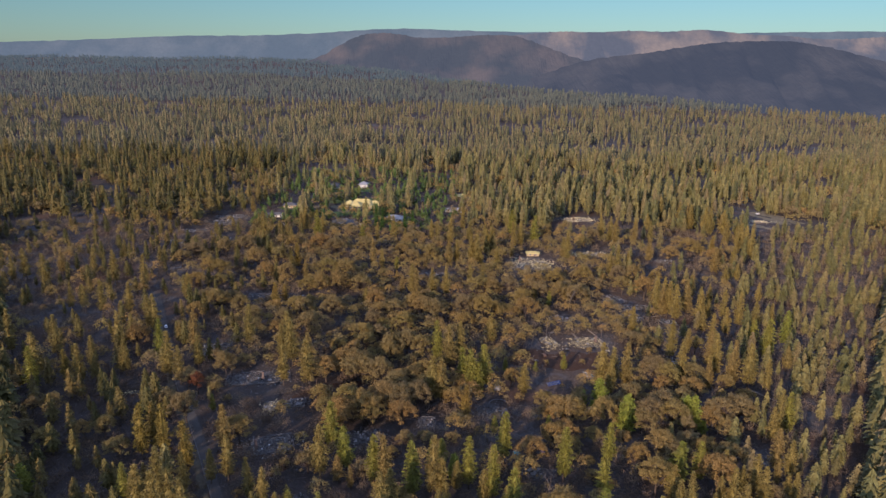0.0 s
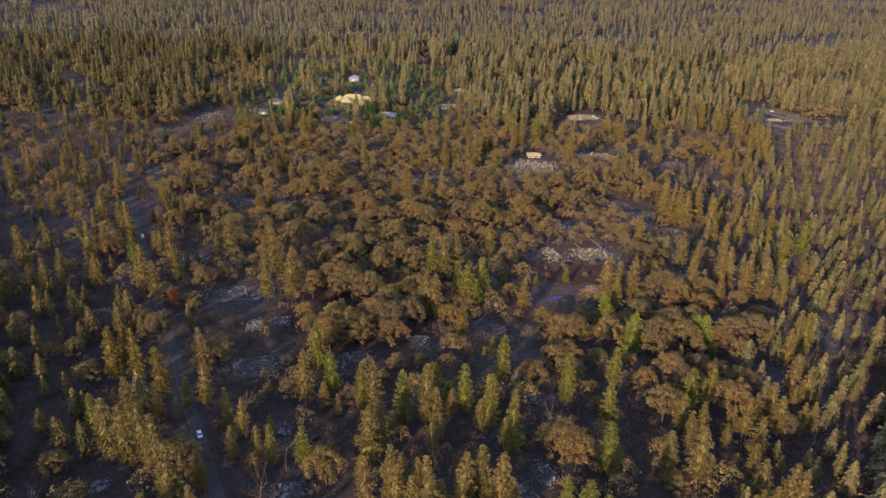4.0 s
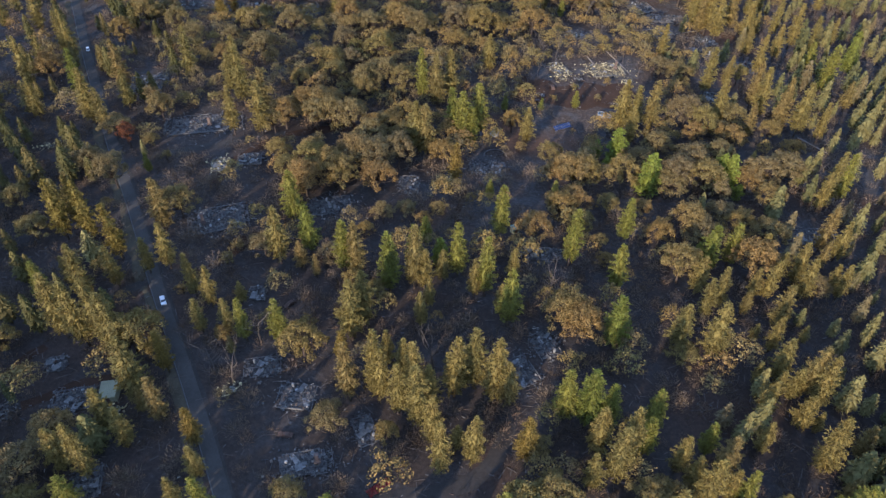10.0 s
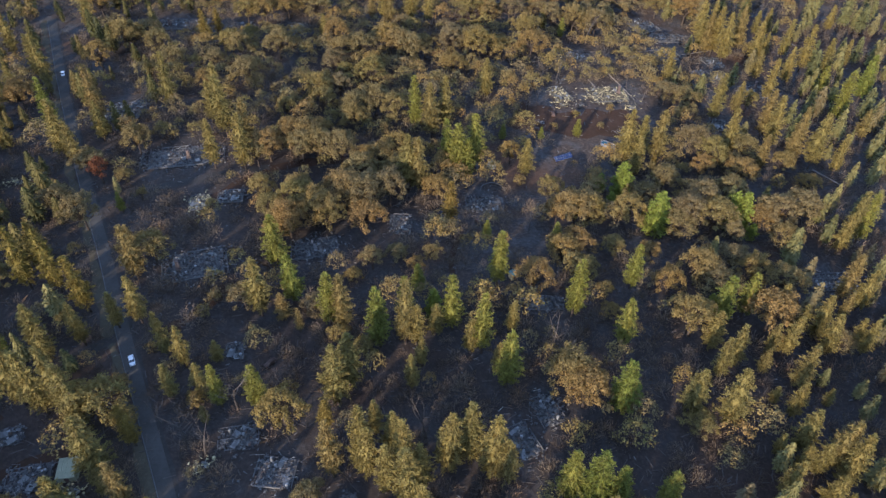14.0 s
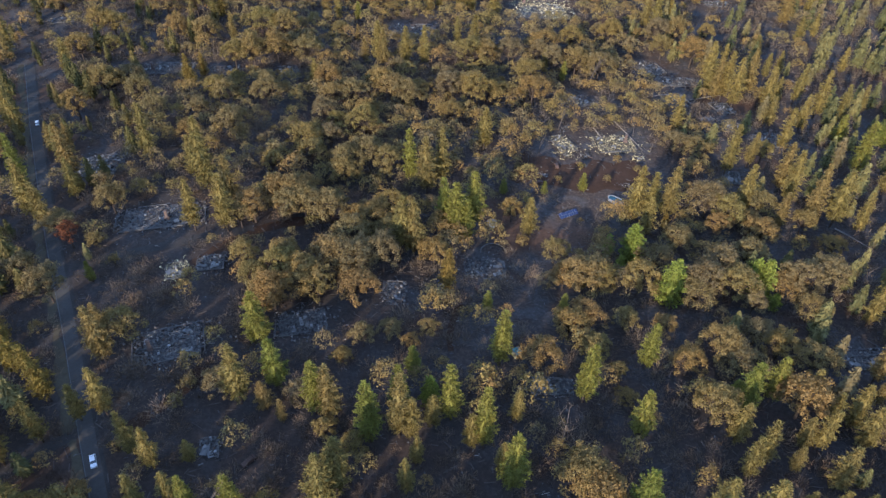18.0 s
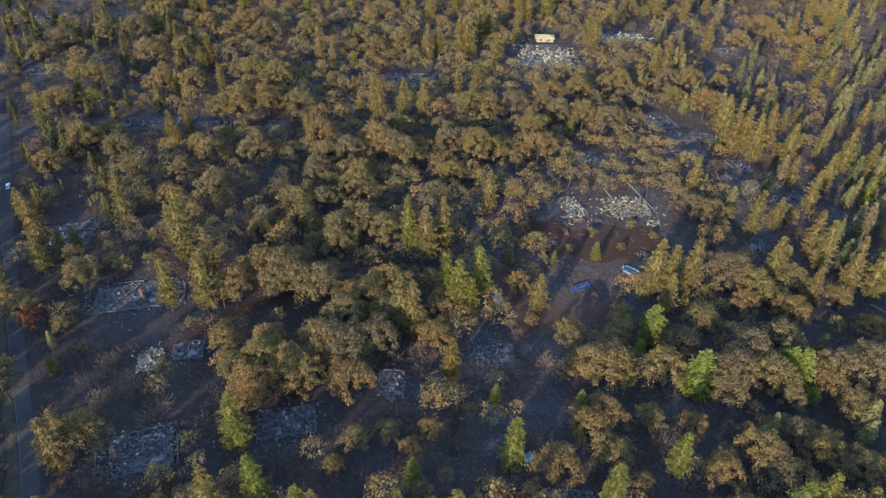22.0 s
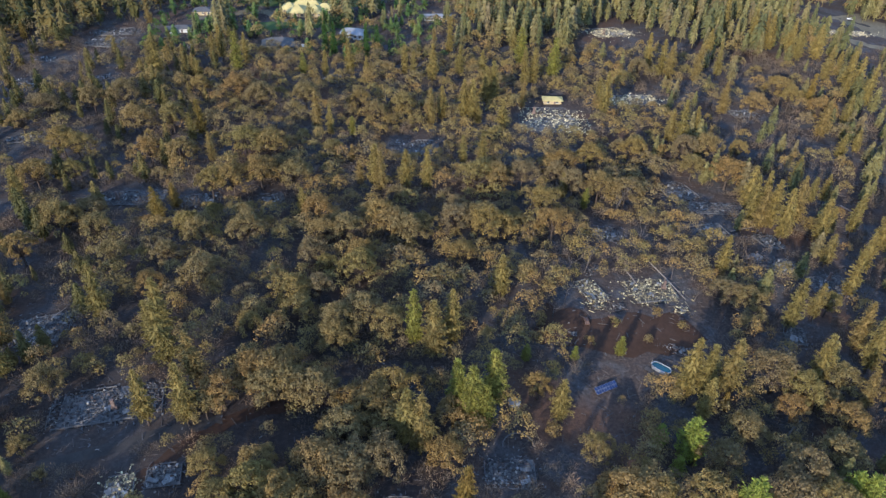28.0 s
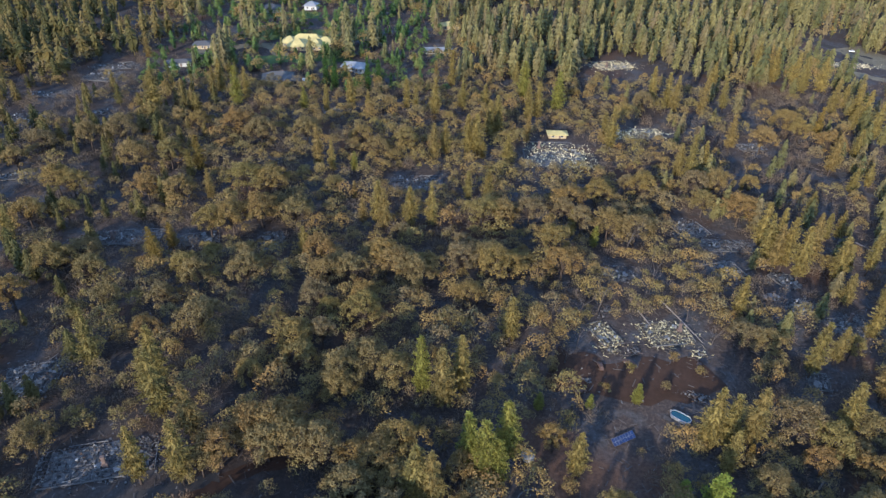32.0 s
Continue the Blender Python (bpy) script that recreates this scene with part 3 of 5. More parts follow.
DARK_CEDARS = DARK_CEDARS_1
# ---- trees ----


def sprays(centres, ways, lengths, widths, rng, fold=0.25, face=None):
    """Kite-shaped foliage sprays, each a folded quad."""
    n = len(centres)
    a = ways / np.linalg.norm(ways, axis=1, keepdims=True)
    rnd = rng.normal(size=(n, 3))
    if face is not None:
        rnd = rnd * 0.85 + face
    w = np.cross(a, rnd)
    w /= np.linalg.norm(w, axis=1, keepdims=True)
    up = np.cross(w, a)
    L, W = lengths[:, None], widths[:, None]
    p0 = centres - a * L * 0.5
    p1 = centres + w * W * 0.5 + up * W * fold * 0.5 + a * L * 0.08
    p2 = centres + a * L * 0.5
    p3 = centres - w * W * 0.5 + up * W * fold * 0.5 + a * L * 0.08
    v = np.stack([p0, p1, p2, p3], 1).reshape(-1, 3)
    k = np.arange(n) * 4
    tri = np.stack([np.stack([k, k + 1, k + 2], 1), np.stack([k, k + 2, k + 3], 1)], 1).reshape(-1, 3)
    return v, tri


def tube(path, radii, sides=5):
    """A tapered limb along a path, as vertices and quads."""
    v, fcs = [], []
    path = [Vector(p) for p in path]
    for i, (p, r) in enumerate(zip(path, radii)):
        d = (path[min(i + 1, len(path) - 1)] - path[max(i - 1, 0)]).normalized()
        s = d.orthogonal().normalized()
        t = d.cross(s)
        for k in range(sides):
            an = 2 * math.pi * k / sides
            v.append(p + (s * math.cos(an) + t * math.sin(an)) * r)
    for i in range(len(path) - 1):
        for k in range(sides):
            a, b = i * sides + k, i * sides + (k + 1) % sides
            fcs.append((a, b, b + sides, a + sides))
    fcs.append(tuple(range((len(path) - 1) * sides, len(path) * sides)))
    return v, fcs


def joined(pieces):
    v, fcs = [], []
    for pv, pf in pieces:
        o = len(v)
        v += [tuple(p) for p in pv]
        fcs += [tuple(i + o for i in f_) for f_ in pf]
    return v, fcs


def skirts(rng, h, r, low, tiers, arms, ragged=0.25, shape=0.6):
    """The boughs of a conifer as tiers of jagged skirts, each a fan of drooping arms round the stem."""
    v, t = [], []
    step = h * (1 - low) / tiers
    for i in range(tiers):
        u = (i + rng.uniform(-0.25, 0.25)) / tiers
        z = h * low + h * (1 - low) * max(u, 0)
        reach = (r * (1 - max(u, 0)) ** shape * min(1.0, 0.55 + 1.8 * max(u, 0)) + 0.35) * rng.uniform(0.8, 1.15)
        o, spin = len(v), rng.uniform(0, 6.28)
        v.append((rng.normal() * 0.25, rng.normal() * 0.25, z + step * 1.05))
        for k in range(arms * 2):
            an = spin + math.pi * (k + rng.uniform(-0.3, 0.3)) / arms
            out = reach * (rng.uniform(1 - ragged, 1.12) if k % 2 == 0 else rng.uniform(0.48, 0.74))
            v.append((math.cos(an) * out, math.sin(an) * out, z - step * rng.uniform(0.0, 0.5) if k % 2 == 0 else z + step * rng.uniform(0.1, 0.5)))
        t += [(o, o + 1 + k, o + 1 + (k + 1) % (arms * 2)) for k in range(arms * 2)]
    return np.array(v), np.array(t)


def stacked(*pieces):
    """Several (vertices, triangles) in one."""
    v, t, o = [], [], 0
    for pv, pt in pieces:
        v.append(pv)
        t.append(np.asarray(pt) + o)
        o += len(pv)
    return np.concatenate(v), np.concatenate(t)


def pine_shape(rng, h=24.0, r=3.6, low=0.16, tiers=25, ragged=0.3, dense=1.0):
    trunk = [tube([(0, 0, -0.6), (0.05, 0, h * 0.35), (0.0, 0.08, h * 0.7), (0, 0, h * 0.97)], [0.36, 0.27, 0.15, 0.03], 6)]
    c, w, ln, wd, face = [], [], [], [], []
    for i in range(tiers):
        u = (i + rng.uniform(-0.3, 0.3)) / (tiers - 1)
        u = min(max(u, 0), 1)
        z = h * (low + (1 - low) * u)
        reach = r * (1 - u) ** 0.58 * min(1.0, 0.5 + 2.0 * u) + 0.35
        n = max(3, int(round((7.5 - 3 * u) * rng.uniform(0.8, 1.2) * dense)))
        for k in range(n):
            an = 2 * math.pi * (k + rng.uniform(-0.35, 0.35)) / n + i * 1.1
            rr = reach * rng.uniform(1 - ragged, 1.14)
            droop = rng.uniform(-0.28, 0.12)
            d = np.array([math.cos(an), math.sin(an), droop])
            if rr > 1.2:
                trunk.append(tube([(0, 0, z), tuple(d * rr * 0.9 + (0, 0, z))], [0.07, 0.015], 3))
            m = max(2, int(rr / 0.7))
            for j in range(m):
                s = 0.3 + 0.7 * (j + rng.uniform(0.3, 0.95)) / m
                p = d * rr * s + np.array([0, 0, z]) + rng.normal(size=3) * 0.12
                for _ in range(9):
                    off = rng.normal(size=3)
                    c.append(p + off * np.array([0.27, 0.27, 0.2]))
                    w.append(d + off * 0.4 + rng.normal(size=3) * 0.25 + (0, 0, 0.25))
                    ln.append(rng.uniform(0.4, 0.8))
                    wd.append(rng.uniform(0.18, 0.34))
                    face.append(np.array([d[0] * 0.7, d[1] * 0.7, 0.6]) + off * 0.35)
    c.append(np.array([0, 0, h * 0.985])), w.append(np.array([0.05, 0, 1.0])), ln.append(1.3), wd.append(0.4), face.append(np.array([1.0, 0, 0]))
    needles = sprays(np.array(c), np.array(w), np.array(ln), np.array(wd), rng, face=np.array(face))
    return joined(trunk), stacked(needles, skirts(rng, h * 0.98, r * 0.6, low + 0.05, 12, 7))


def crown_clumps(rng, h, r, clumps, size):
    """Centres and radii of the leafy clumps that make up a broad, uneven crown."""
    o, rad = [], []
    a0, a1 = rng.uniform(0, 6.28, 2)
    for i in range(clumps):
        if rng.uniform() < 0.12:
            continue
        an = 2.4 * i + rng.uniform(-0.35, 0.35)
        reach = r * (0.84 + 0.16 * math.sin(3 * an + a0) + 0.1 * math.sin(5 * an + a1))
        u = math.sqrt((i + 0.4) / clumps)
        z = h * (0.33 + 0.55 * math.sqrt(max(0.0, 1 - u * u * 0.97))) + rng.normal() * 0.05 * h
        o.append((math.cos(an) * reach * u, math.sin(an) * reach * u, z))
        rad.append(size * rng.uniform(0.7, 1.3))
    return np.array(o), np.array(rad)


def clump_leaves(rng, o, rad, leaves, leaf):
    """Leaf sprays lying over the upper shell of each clump."""
    n = len(o) * leaves
    pick = np.repeat(np.arange(len(o)), leaves)
    d = rng.normal(size=(n, 3))
    d /= np.linalg.norm(d, axis=1, keepdims=True)
    d[:, 2] = np.where(d[:, 2] < -0.3, -d[:, 2], d[:, 2])
    rr = rad[pick] * np.clip(rng.normal(0.85, 0.2, n), 0.2, 1.35)
    c = o[pick] + d * rr[:, None] * np.array([1, 1, 0.85])
    return sprays(c, np.cross(d, rng.normal(size=(n, 3))) + rng.normal(size=(n, 3)) * 0.25, rng.uniform(0.6, 1.2, n) * leaf, rng.uniform(0.5, 0.9, n) * leaf, rng, face=d * 1.3 + np.array([0, 0, 0.2]))


def oak_shape(rng, h=11.0, r=4.6, clumps=44, leaves=105, leaf=0.42):
    forks = [tube([(0, 0, -0.5), (0.1, 0.05, h * 0.18), (0.15, 0.1, h * 0.36)], [0.36, 0.28, 0.22], 6)]
    o, rad = crown_clumps(rng, h, r, clumps, 1.42 * r / math.sqrt(clumps))
    for p, size in zip(o, rad):
        forks.append(tube([(0.15, 0.1, h * 0.33), tuple(p * np.array([0.5, 0.5, 0.72])), tuple(p)], [0.15, 0.085, 0.03], 4))
        for _ in range(2):
            forks.append(tube([tuple(p), tuple(p + rng.normal(size=3) * size * 0.9)], [0.03, 0.01], 3))
    return joined(forks), clump_leaves(rng, o, rad, leaves, leaf)


def bare_shape(rng, h=11.0, spread=0.5, twigs=3):
    pieces, ends = [], []

    def limb(p, d, length, rad, level):
        q_ = p + d * length * 0.5 + Vector(rng.normal(size=3) * 0.06 * length)
        e = q_ + (d + Vector(rng.normal(size=3) * 0.18)).normalized() * length * 0.5
        pieces.append(tube([p, q_, e], [rad, rad * 0.75, rad * 0.45], 5 if level == 0 else 3))
        if level < twigs:
            n = 5 if level == 0 else 3
            for i in range(n):
                s = 0.45 + 0.55 * (i + 0.5) / n
                b = p.lerp(e, s)
                an = 2.4 * i + rng.uniform(0, 2)
                side = Vector((math.cos(an), math.sin(an), rng.uniform(0.2, 0.7)))
                limb(b, (d * (1 - spread) + side * spread).normalized(), length * rng.uniform(0.42, 0.6), rad * 0.42, level + 1)
        else:
            ends.append(e)

    limb(Vector((0, 0, -0.4)), Vector((0.03, 0.02, 1)), h * 0.7, 0.2, 0)
    return joined(pieces), np.array([tuple(e) for e in ends])


def tree_thing(name, shape, bark, leaf, label, category, group):
    """A tree: an empty at its foot, a trunk with its limbs, and a crown."""
    (tv, tf), crown = shape
    foot = new(name)
    mesh_object("trunk", tv, tf, bark, foot)
    if leaf is not None:
        mesh_object("crown", crown[0], crown[1], leaf, foot)
    return tagged(foot, label, category, group)


def plant(name, places, shapes, bark, leaf, label, category, group, base_h, slim=(0.85, 1.15)):
    """Stands trees at (x, y, height): one built of each shape, the rest copies of them."""
    made = []
    rng = random.Random(len(places))
    for i, (x, y, h) in enumerate(places):
        s = h / base_h
        wide = s ** 0.8 * rng.uniform(*slim)
        m = Matrix.Translation((x, y, float(ground_z(x, y)))) @ pose(0, 0, 0, rng.uniform(-2, 2), rng.uniform(-2, 2), rng.uniform(0, 360)) @ Matrix.Diagonal((wide, wide, s, 1))
        if i < len(shapes):
            ob = tree_thing(name, shapes[i], bark, leaf, label, category, group)
            ob.matrix_basis = m
            made.append(ob)
        else:
            src = made[i % len(made)]
            ob = copy_thing(src, m)
            ob.scale = m.to_scale()


def seeds(n, k):
    return [np.random.default_rng(100 * k + i) for i in range(n)]


PINES = [pine_shape(r_, r=4.0 + 0.3 * i) for i, r_ in enumerate(seeds(4, 1))]
THIN_PINES = [pine_shape(r_, r=3.9 + 0.3 * i, ragged=0.42, dense=0.95) for i, r_ in enumerate(seeds(4, 2))]
OAKS = [oak_shape(r_, r=5.3 + 0.35 * i, clumps=58, leaves=90) for i, r_ in enumerate(seeds(5, 3))]
BARES = [bare_shape(r_, spread=0.45 + 0.04 * i) for i, r_ in enumerate(seeds(4, 4))]
ROUND = [oak_shape(r_, h=11.0, r=3.4, clumps=26, leaves=90) for r_ in seeds(3, 5)]
LUSH = [pine_shape(r_, h=11.0, r=3.6, low=0.1, tiers=16, dense=1.2) for r_ in seeds(3, 9)]
plant("pine_tree", GREEN_PINES, PINES, M_BARK, M_GREEN, "tall green ponderosa pine standing on burned ground", "pine tree", "surviving green pines", 24.0)
plant("pine_tree", SCORCHED_PINES, THIN_PINES, M_BARK, M_SCORCHED, "scorched olive-yellow pine with a blackened trunk", "pine tree", "scorched pines", 24.0)
plant("oak_tree", BROWN_OAKS, OAKS, M_BARK, M_BROWN, "broad oak with dry brown leaves on burned ground", "oak tree", "brown oaks", 11.0)
plant("conifer_tree", BRIGHT_TREES, LUSH, M_BARK, M_BRIGHT, "bright yellow-green young conifer among brown scorched oaks", "conifer tree", "bright green trees", 11.0)
plant("oak_tree", RED_OAKS, ROUND[:1], M_BARK, M_RED, "small oak with rust-red autumn leaves", "oak tree", "red oaks", 11.0)
plant("pine_tree", GOLDEN_TREES, [pine_shape(r_, r=4.3, ragged=0.4) for r_ in seeds(2, 6)], M_BARK, M_GOLD, "golden yellow scorched conifer", "pine tree", "golden conifers", 24.0)
plant("cedar_tree", DARK_CEDARS, [pine_shape(r_, r=3.2, low=0.05, dense=1.2) for r_ in seeds(2, 7)], M_BARK, M_CEDAR, "dark green unburned cedar beside the houses", "cedar tree", "dark cedars", 24.0)
plant("bare_tree", BARE_TREES, BARES, M_GREY_BARK, None, "leafless grey tree with bare branches", "bare tree", "bare trees", 11.0)
plant("shrub", SHRUBS, [oak_shape(r_, h=3.0, r=2.0, clumps=12, leaves=30, leaf=0.45) for r_ in seeds(2, 8)], M_BARK, M_BROWN, "low dry brown shrub", "shrub", "dry shrubs", 3.0)


# ---- road and lanes ----
M_ASPHALT = plain_material("worn_asphalt", (0.031, 0.0285, 0.026), (0.06, 0.0555, 0.05), 1.2, 0.95, 0.06)
M_GRAVEL = plain_material("grey_gravel", (0.02, 0.0175, 0.016), (0.046, 0.04, 0.035), 1.5, 0.95, 0.1)
M_DIRT = plain_material("bare_dirt", (0.01672, 0.00999, 0.00703), (0.0532, 0.0296, 0.0185), 0.7, 0.95, 0.1)
M_LOT = plain_material("pale_scraped_earth", (0.049, 0.03944, 0.02604), (0.182, 0.153, 0.0992), 0.35, 0.95, 0.1)
M_GRASS = plain_material("dry_verge_grass", (0.03, 0.026, 0.019), (0.075, 0.063, 0.042), 0.9, 0.95, 0.1)
M_LAWN = plain_material("watered_lawn", (0.03, 0.05, 0.016), (0.06, 0.085, 0.03), 0.6, 0.95, 0.1)
M_PAINT = plain_material("worn_white_line", (0.042, 0.042, 0.042), (0.105, 0.105, 0.1015), 3.0, 0.8)


def ribbon(name, line, width, lift, mat, label, shift=0.0, ragged=0.0):
    """A strip of even width laid on the ground along a line."""
    pts = []
    for (ax, ay), (bx, by) in zip(line, line[1:]):
        n = max(2, int(math.hypot(bx - ax, by - ay) / 4))
        pts += [(ax + (bx - ax) * i / n, ay + (by - ay) * i / n) for i in range(n)]
    pts.append(line[-1])
    for _ in range(6):
        pts = [pts[0]] + [((a[0] + 2 * b[0] + c[0]) / 4, (a[1] + 2 * b[1] + c[1]) / 4) for a, b, c in zip(pts, pts[1:], pts[2:])] + [pts[-1]]
    rng = random.Random(len(pts))
    v = []
    for i, (x, y) in enumerate(pts):
        a, b = pts[max(i - 1, 0)], pts[min(i + 1, len(pts) - 1)]
        dx, dy = b[0] - a[0], b[1] - a[1]
        k = math.hypot(dx, dy)
        nx_, ny_ = dy / k, -dx / k
        for s_ in (-1, -0.33, 0.33, 1):
            w = width / 2 * s_ + shift + (rng.uniform(-ragged, ragged) if abs(s_) == 1 else 0)
            px, py = x + nx_ * w, y + ny_ * w
            v.append((px, py, ground_top(px, py) + lift + (0.03 if abs(s_) < 1 else 0)))
    f_ = [(i * 4 + j, i * 4 + j + 1, i * 4 + j + 5, i * 4 + j + 4) for i in range(len(pts) - 1) for j in range(3)]
    ob = mesh_object(name, v, f_, mat)
    return tagged(ob, label, "road", kind="structure")


def ground_top(x, y):
    """The height of the ground sheet's own faces at a place."""
    i = min(max(int(np.searchsorted(gx, x)) - 1, 0), len(gx) - 2)
    j = min(max(int(np.searchsorted(gy, y)) - 1, 0), len(gy) - 2)
    u, w = (x - gx[i]) / (gx[i + 1] - gx[i]), (y - gy[j]) / (gy[j + 1] - gy[j])
    z = [float(gv[(j + b) * nx + i + a][2]) for b in (0, 1) for a in (0, 1)]
    return max((z[0] * (1 - u) + z[1] * u) * (1 - w) + (z[2] * (1 - u) + z[3] * u) * w, z[0] + (z[1] - z[0]) * u + (z[3] - z[1]) * w if u > w else z[0] + (z[2] - z[0]) * w + (z[3] - z[2]) * u)


ribbon("road", ROAD, 4.1, 0.08, M_ASPHALT, "narrow worn asphalt road between burned lots")
ribbon("road_line", ROAD, 0.16, 0.12, M_PAINT, "faded white edge line on the asphalt road", -1.85)
ribbon("road_shoulder", ROAD, 1.0, 0.05, M_GRAVEL, "grey gravel shoulder beside the road", 2.5, 0.35)
ribbon("driveway", [(-114, 284), (-101.4, 289.7), (-90.8, 293.5), (-73.4, 299.5), (-58.9, 305.8)], 4.2, 0.05, M_GRAVEL, "grey gravel driveway off the road", 0, 0.5)
ribbon("dirt_track", [(-80, 271), (-72, 290), (-60, 304), (-45.5, 313.2), (-30, 316)], 5.0, 0.03, M_DIRT, "bare dirt track curving between oaks", 0, 0.9)
ribbon("dirt_bank", [(-76, 219), (-72.4, 223.3), (-66, 231.1), (-60.7, 241.9)], 4.0, 0.03, M_DIRT, "strip of bare orange dirt", 0, 0.9)
ribbon("side_lane", [(-86, 222), (-95.8, 215), (-106, 205)], 4.0, 0.05, M_GRAVEL, "gravel lane meeting the road", 0, 0.6)
ribbon("lane", [(-26, 146.2), (-9.6, 149.1), (1.6, 150.2), (12.9, 152.2), (18.4, 158.9), (21.2, 167.5), (23, 174.8)], 4.6, 0.05, M_GRAVEL, "grey paved lane bending between burned lots", 0, 0.3)
ribbon("far_road", [[294.5, 716.7], [310.6, 690.6], [321.8, 671.2], [331.3, 652.7], [338.7, 618.0]], 7.0, 0.05, M_GRAVEL, "road through a clearing in the forest")
ribbon("cleared_lot", [[305.4, 684.8], [311.9, 661.1], [318.4, 631.2]], 26.0, 0.04, M_LOT, "pale cleared lot scraped bare", -16.0, 3.0)
ribbon("cleared_lot", [(284, 640), (296, 628), (310, 612)], 9.0, 0.04, M_LOT, "strip of pale scraped earth with scattered rubble", 0, 2.0)
ribbon("forecourt", [[-154.0, 648.9], [-135.5, 659.4], [-105.7, 666.5], [-94.1, 641.9]], 9.0, 0.05, M_LOT, "pale paved forecourt before the houses", 0, 1.0)
ribbon("dirt_yard", [(40, 352), (52, 346), (64, 342), (78, 343), (92, 350)], 17.0, 0.02, M_DIRT, "red-brown bare dirt yard round the pool", 0, 3.0)
ribbon("grass_verge", ROAD, 2.6, 0.03, M_GRASS, "dry brown grass verge beside the road", -3.7, 0.9)
ribbon("dirt_bank", [(-106.6, 173.1), (-99.4, 177.8), (-93.1, 181.7), (-82.4, 182.7)], 3.6, 0.03, M_DIRT, "bank of bare orange dirt beside rubble", 0, 0.9)
ribbon("dirt_track", [(-118.7, 179.7), (-114.4, 187.6), (-109.0, 194.0)], 3.0, 0.03, M_DIRT, "rutted dirt track between burned lots", 0, 0.5)
ribbon("lawn", [(-118, 690), (-92, 688), (-62, 692), (-36, 702)], 26.0, 0.05, M_LAWN, "watered green lawn behind the large house", 0, 2.0)
ribbon("lawn", [(-112, 634), (-88, 638), (-66, 640), (-50, 648)], 15.0, 0.05, M_LAWN, "watered green lawn before the large house", 0, 2.0)
ribbon("lawn", [(-128, 738), (-104, 744), (-80, 742)], 18.0, 0.05, M_LAWN, "green lawn between garden trees", 0, 2.0)
ribbon("parking_area", [(-106, 612), (-84, 611), (-62, 614), (-40, 612)], 10.0, 0.05, M_GRAVEL, "grey paved drive between the houses", 0, 0.8)
ribbon("footpath", [(10, 250), (9, 262), (14, 272)], 1.8, 0.03, M_DIRT, "narrow dirt path through brush", 0, 0.3)

# ---- burned houses ----


def debris_material(name, stops):
    m, nt, b = material(name, 0.9, 0.2)
    geo = nt.nodes.new("ShaderNodeNewGeometry")
    c = ramp(nt, geo.outputs["Random Per Island"], stops)
    c = mix(nt, 0.6, c, ramp(nt, noise_tex(nt, 2.5, 5.0), [(0.35, (0.5, 0.5, 0.5)), (0.65, (1.2, 1.2, 1.2))]), "MULTIPLY")
    nt.links.new(c, b.inputs["Base Color"])
    return m


M_DEBRIS = debris_material("ash_and_debris", [(0, (0.022, 0.0205, 0.02)), (0.35, (0.048, 0.045, 0.043)), (0.65, (0.08, 0.076, 0.072)), (0.85, (0.12, 0.114, 0.106)), (0.93, (0.08, 0.05, 0.034)), (1, (0.24, 0.225, 0.195))])
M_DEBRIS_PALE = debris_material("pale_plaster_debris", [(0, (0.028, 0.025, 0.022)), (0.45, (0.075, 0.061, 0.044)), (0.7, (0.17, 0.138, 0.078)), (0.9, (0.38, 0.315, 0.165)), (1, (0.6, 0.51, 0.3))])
# brighter copy of the plaster, with strong sunlight put into its colours
M_DEBRIS_SUNLIT = debris_material("sunlit_plaster_rubble", [(0, (0.038, 0.03312, 0.02624)), (0.35, (0.1235, 0.1058, 0.0697)), (0.6, (0.323, 0.276, 0.164)), (0.85, (0.5225, 0.4416, 0.246)), (1, (0.665, 0.5796, 0.3608))])
M_CONCRETE = plain_material("ash_strewn_concrete", (0.045, 0.042, 0.04), (0.125, 0.118, 0.111), 0.9, 0.95, 0.15)
M_CONCRETE_PALE = plain_material("weathered_grey_tank", (0.12, 0.115, 0.105), (0.2, 0.19, 0.175), 1.0)
M_BRICK = plain_material("sooty_brick", (0.055, 0.04, 0.034), (0.13, 0.09, 0.072), 2.0)
M_RUST = plain_material("rusted_metal", (0.05, 0.03, 0.022), (0.11, 0.068, 0.05), 2.0, 0.8, 0.3, 0.4)
M_SHEET = plain_material("burned_metal_sheet", (0.12, 0.12, 0.12), (0.3, 0.295, 0.28), 0.8, 0.55, 0.4, 0.5)
M_PALE = plain_material("pale_plaster", (0.34, 0.31, 0.24), (0.5, 0.46, 0.36), 1.0)
M_WHITE = plain_material("white_paint", (0.22, 0.22, 0.21), (0.36, 0.36, 0.34), 1.0, 0.5, 0.4)
M_GLASS = plain_material("dark_window_glass", (0.02, 0.025, 0.03), (0.04, 0.045, 0.05), 0.5, 0.12, 0.6, 0.0, 0.0)


def box_geo(bm, sx, sy, sz, m=Matrix(), bev=0.0):
    r = bmesh.ops.create_cube(bm, size=1.0, matrix=m @ Matrix.Diagonal((sx, sy, sz, 1)))
    if bev:
        es = {e for v in r["verts"] for e in v.link_edges}
        bmesh.ops.bevel(bm, geom=list(es), offset=bev, segments=1, affect="EDGES")
    return r["verts"]


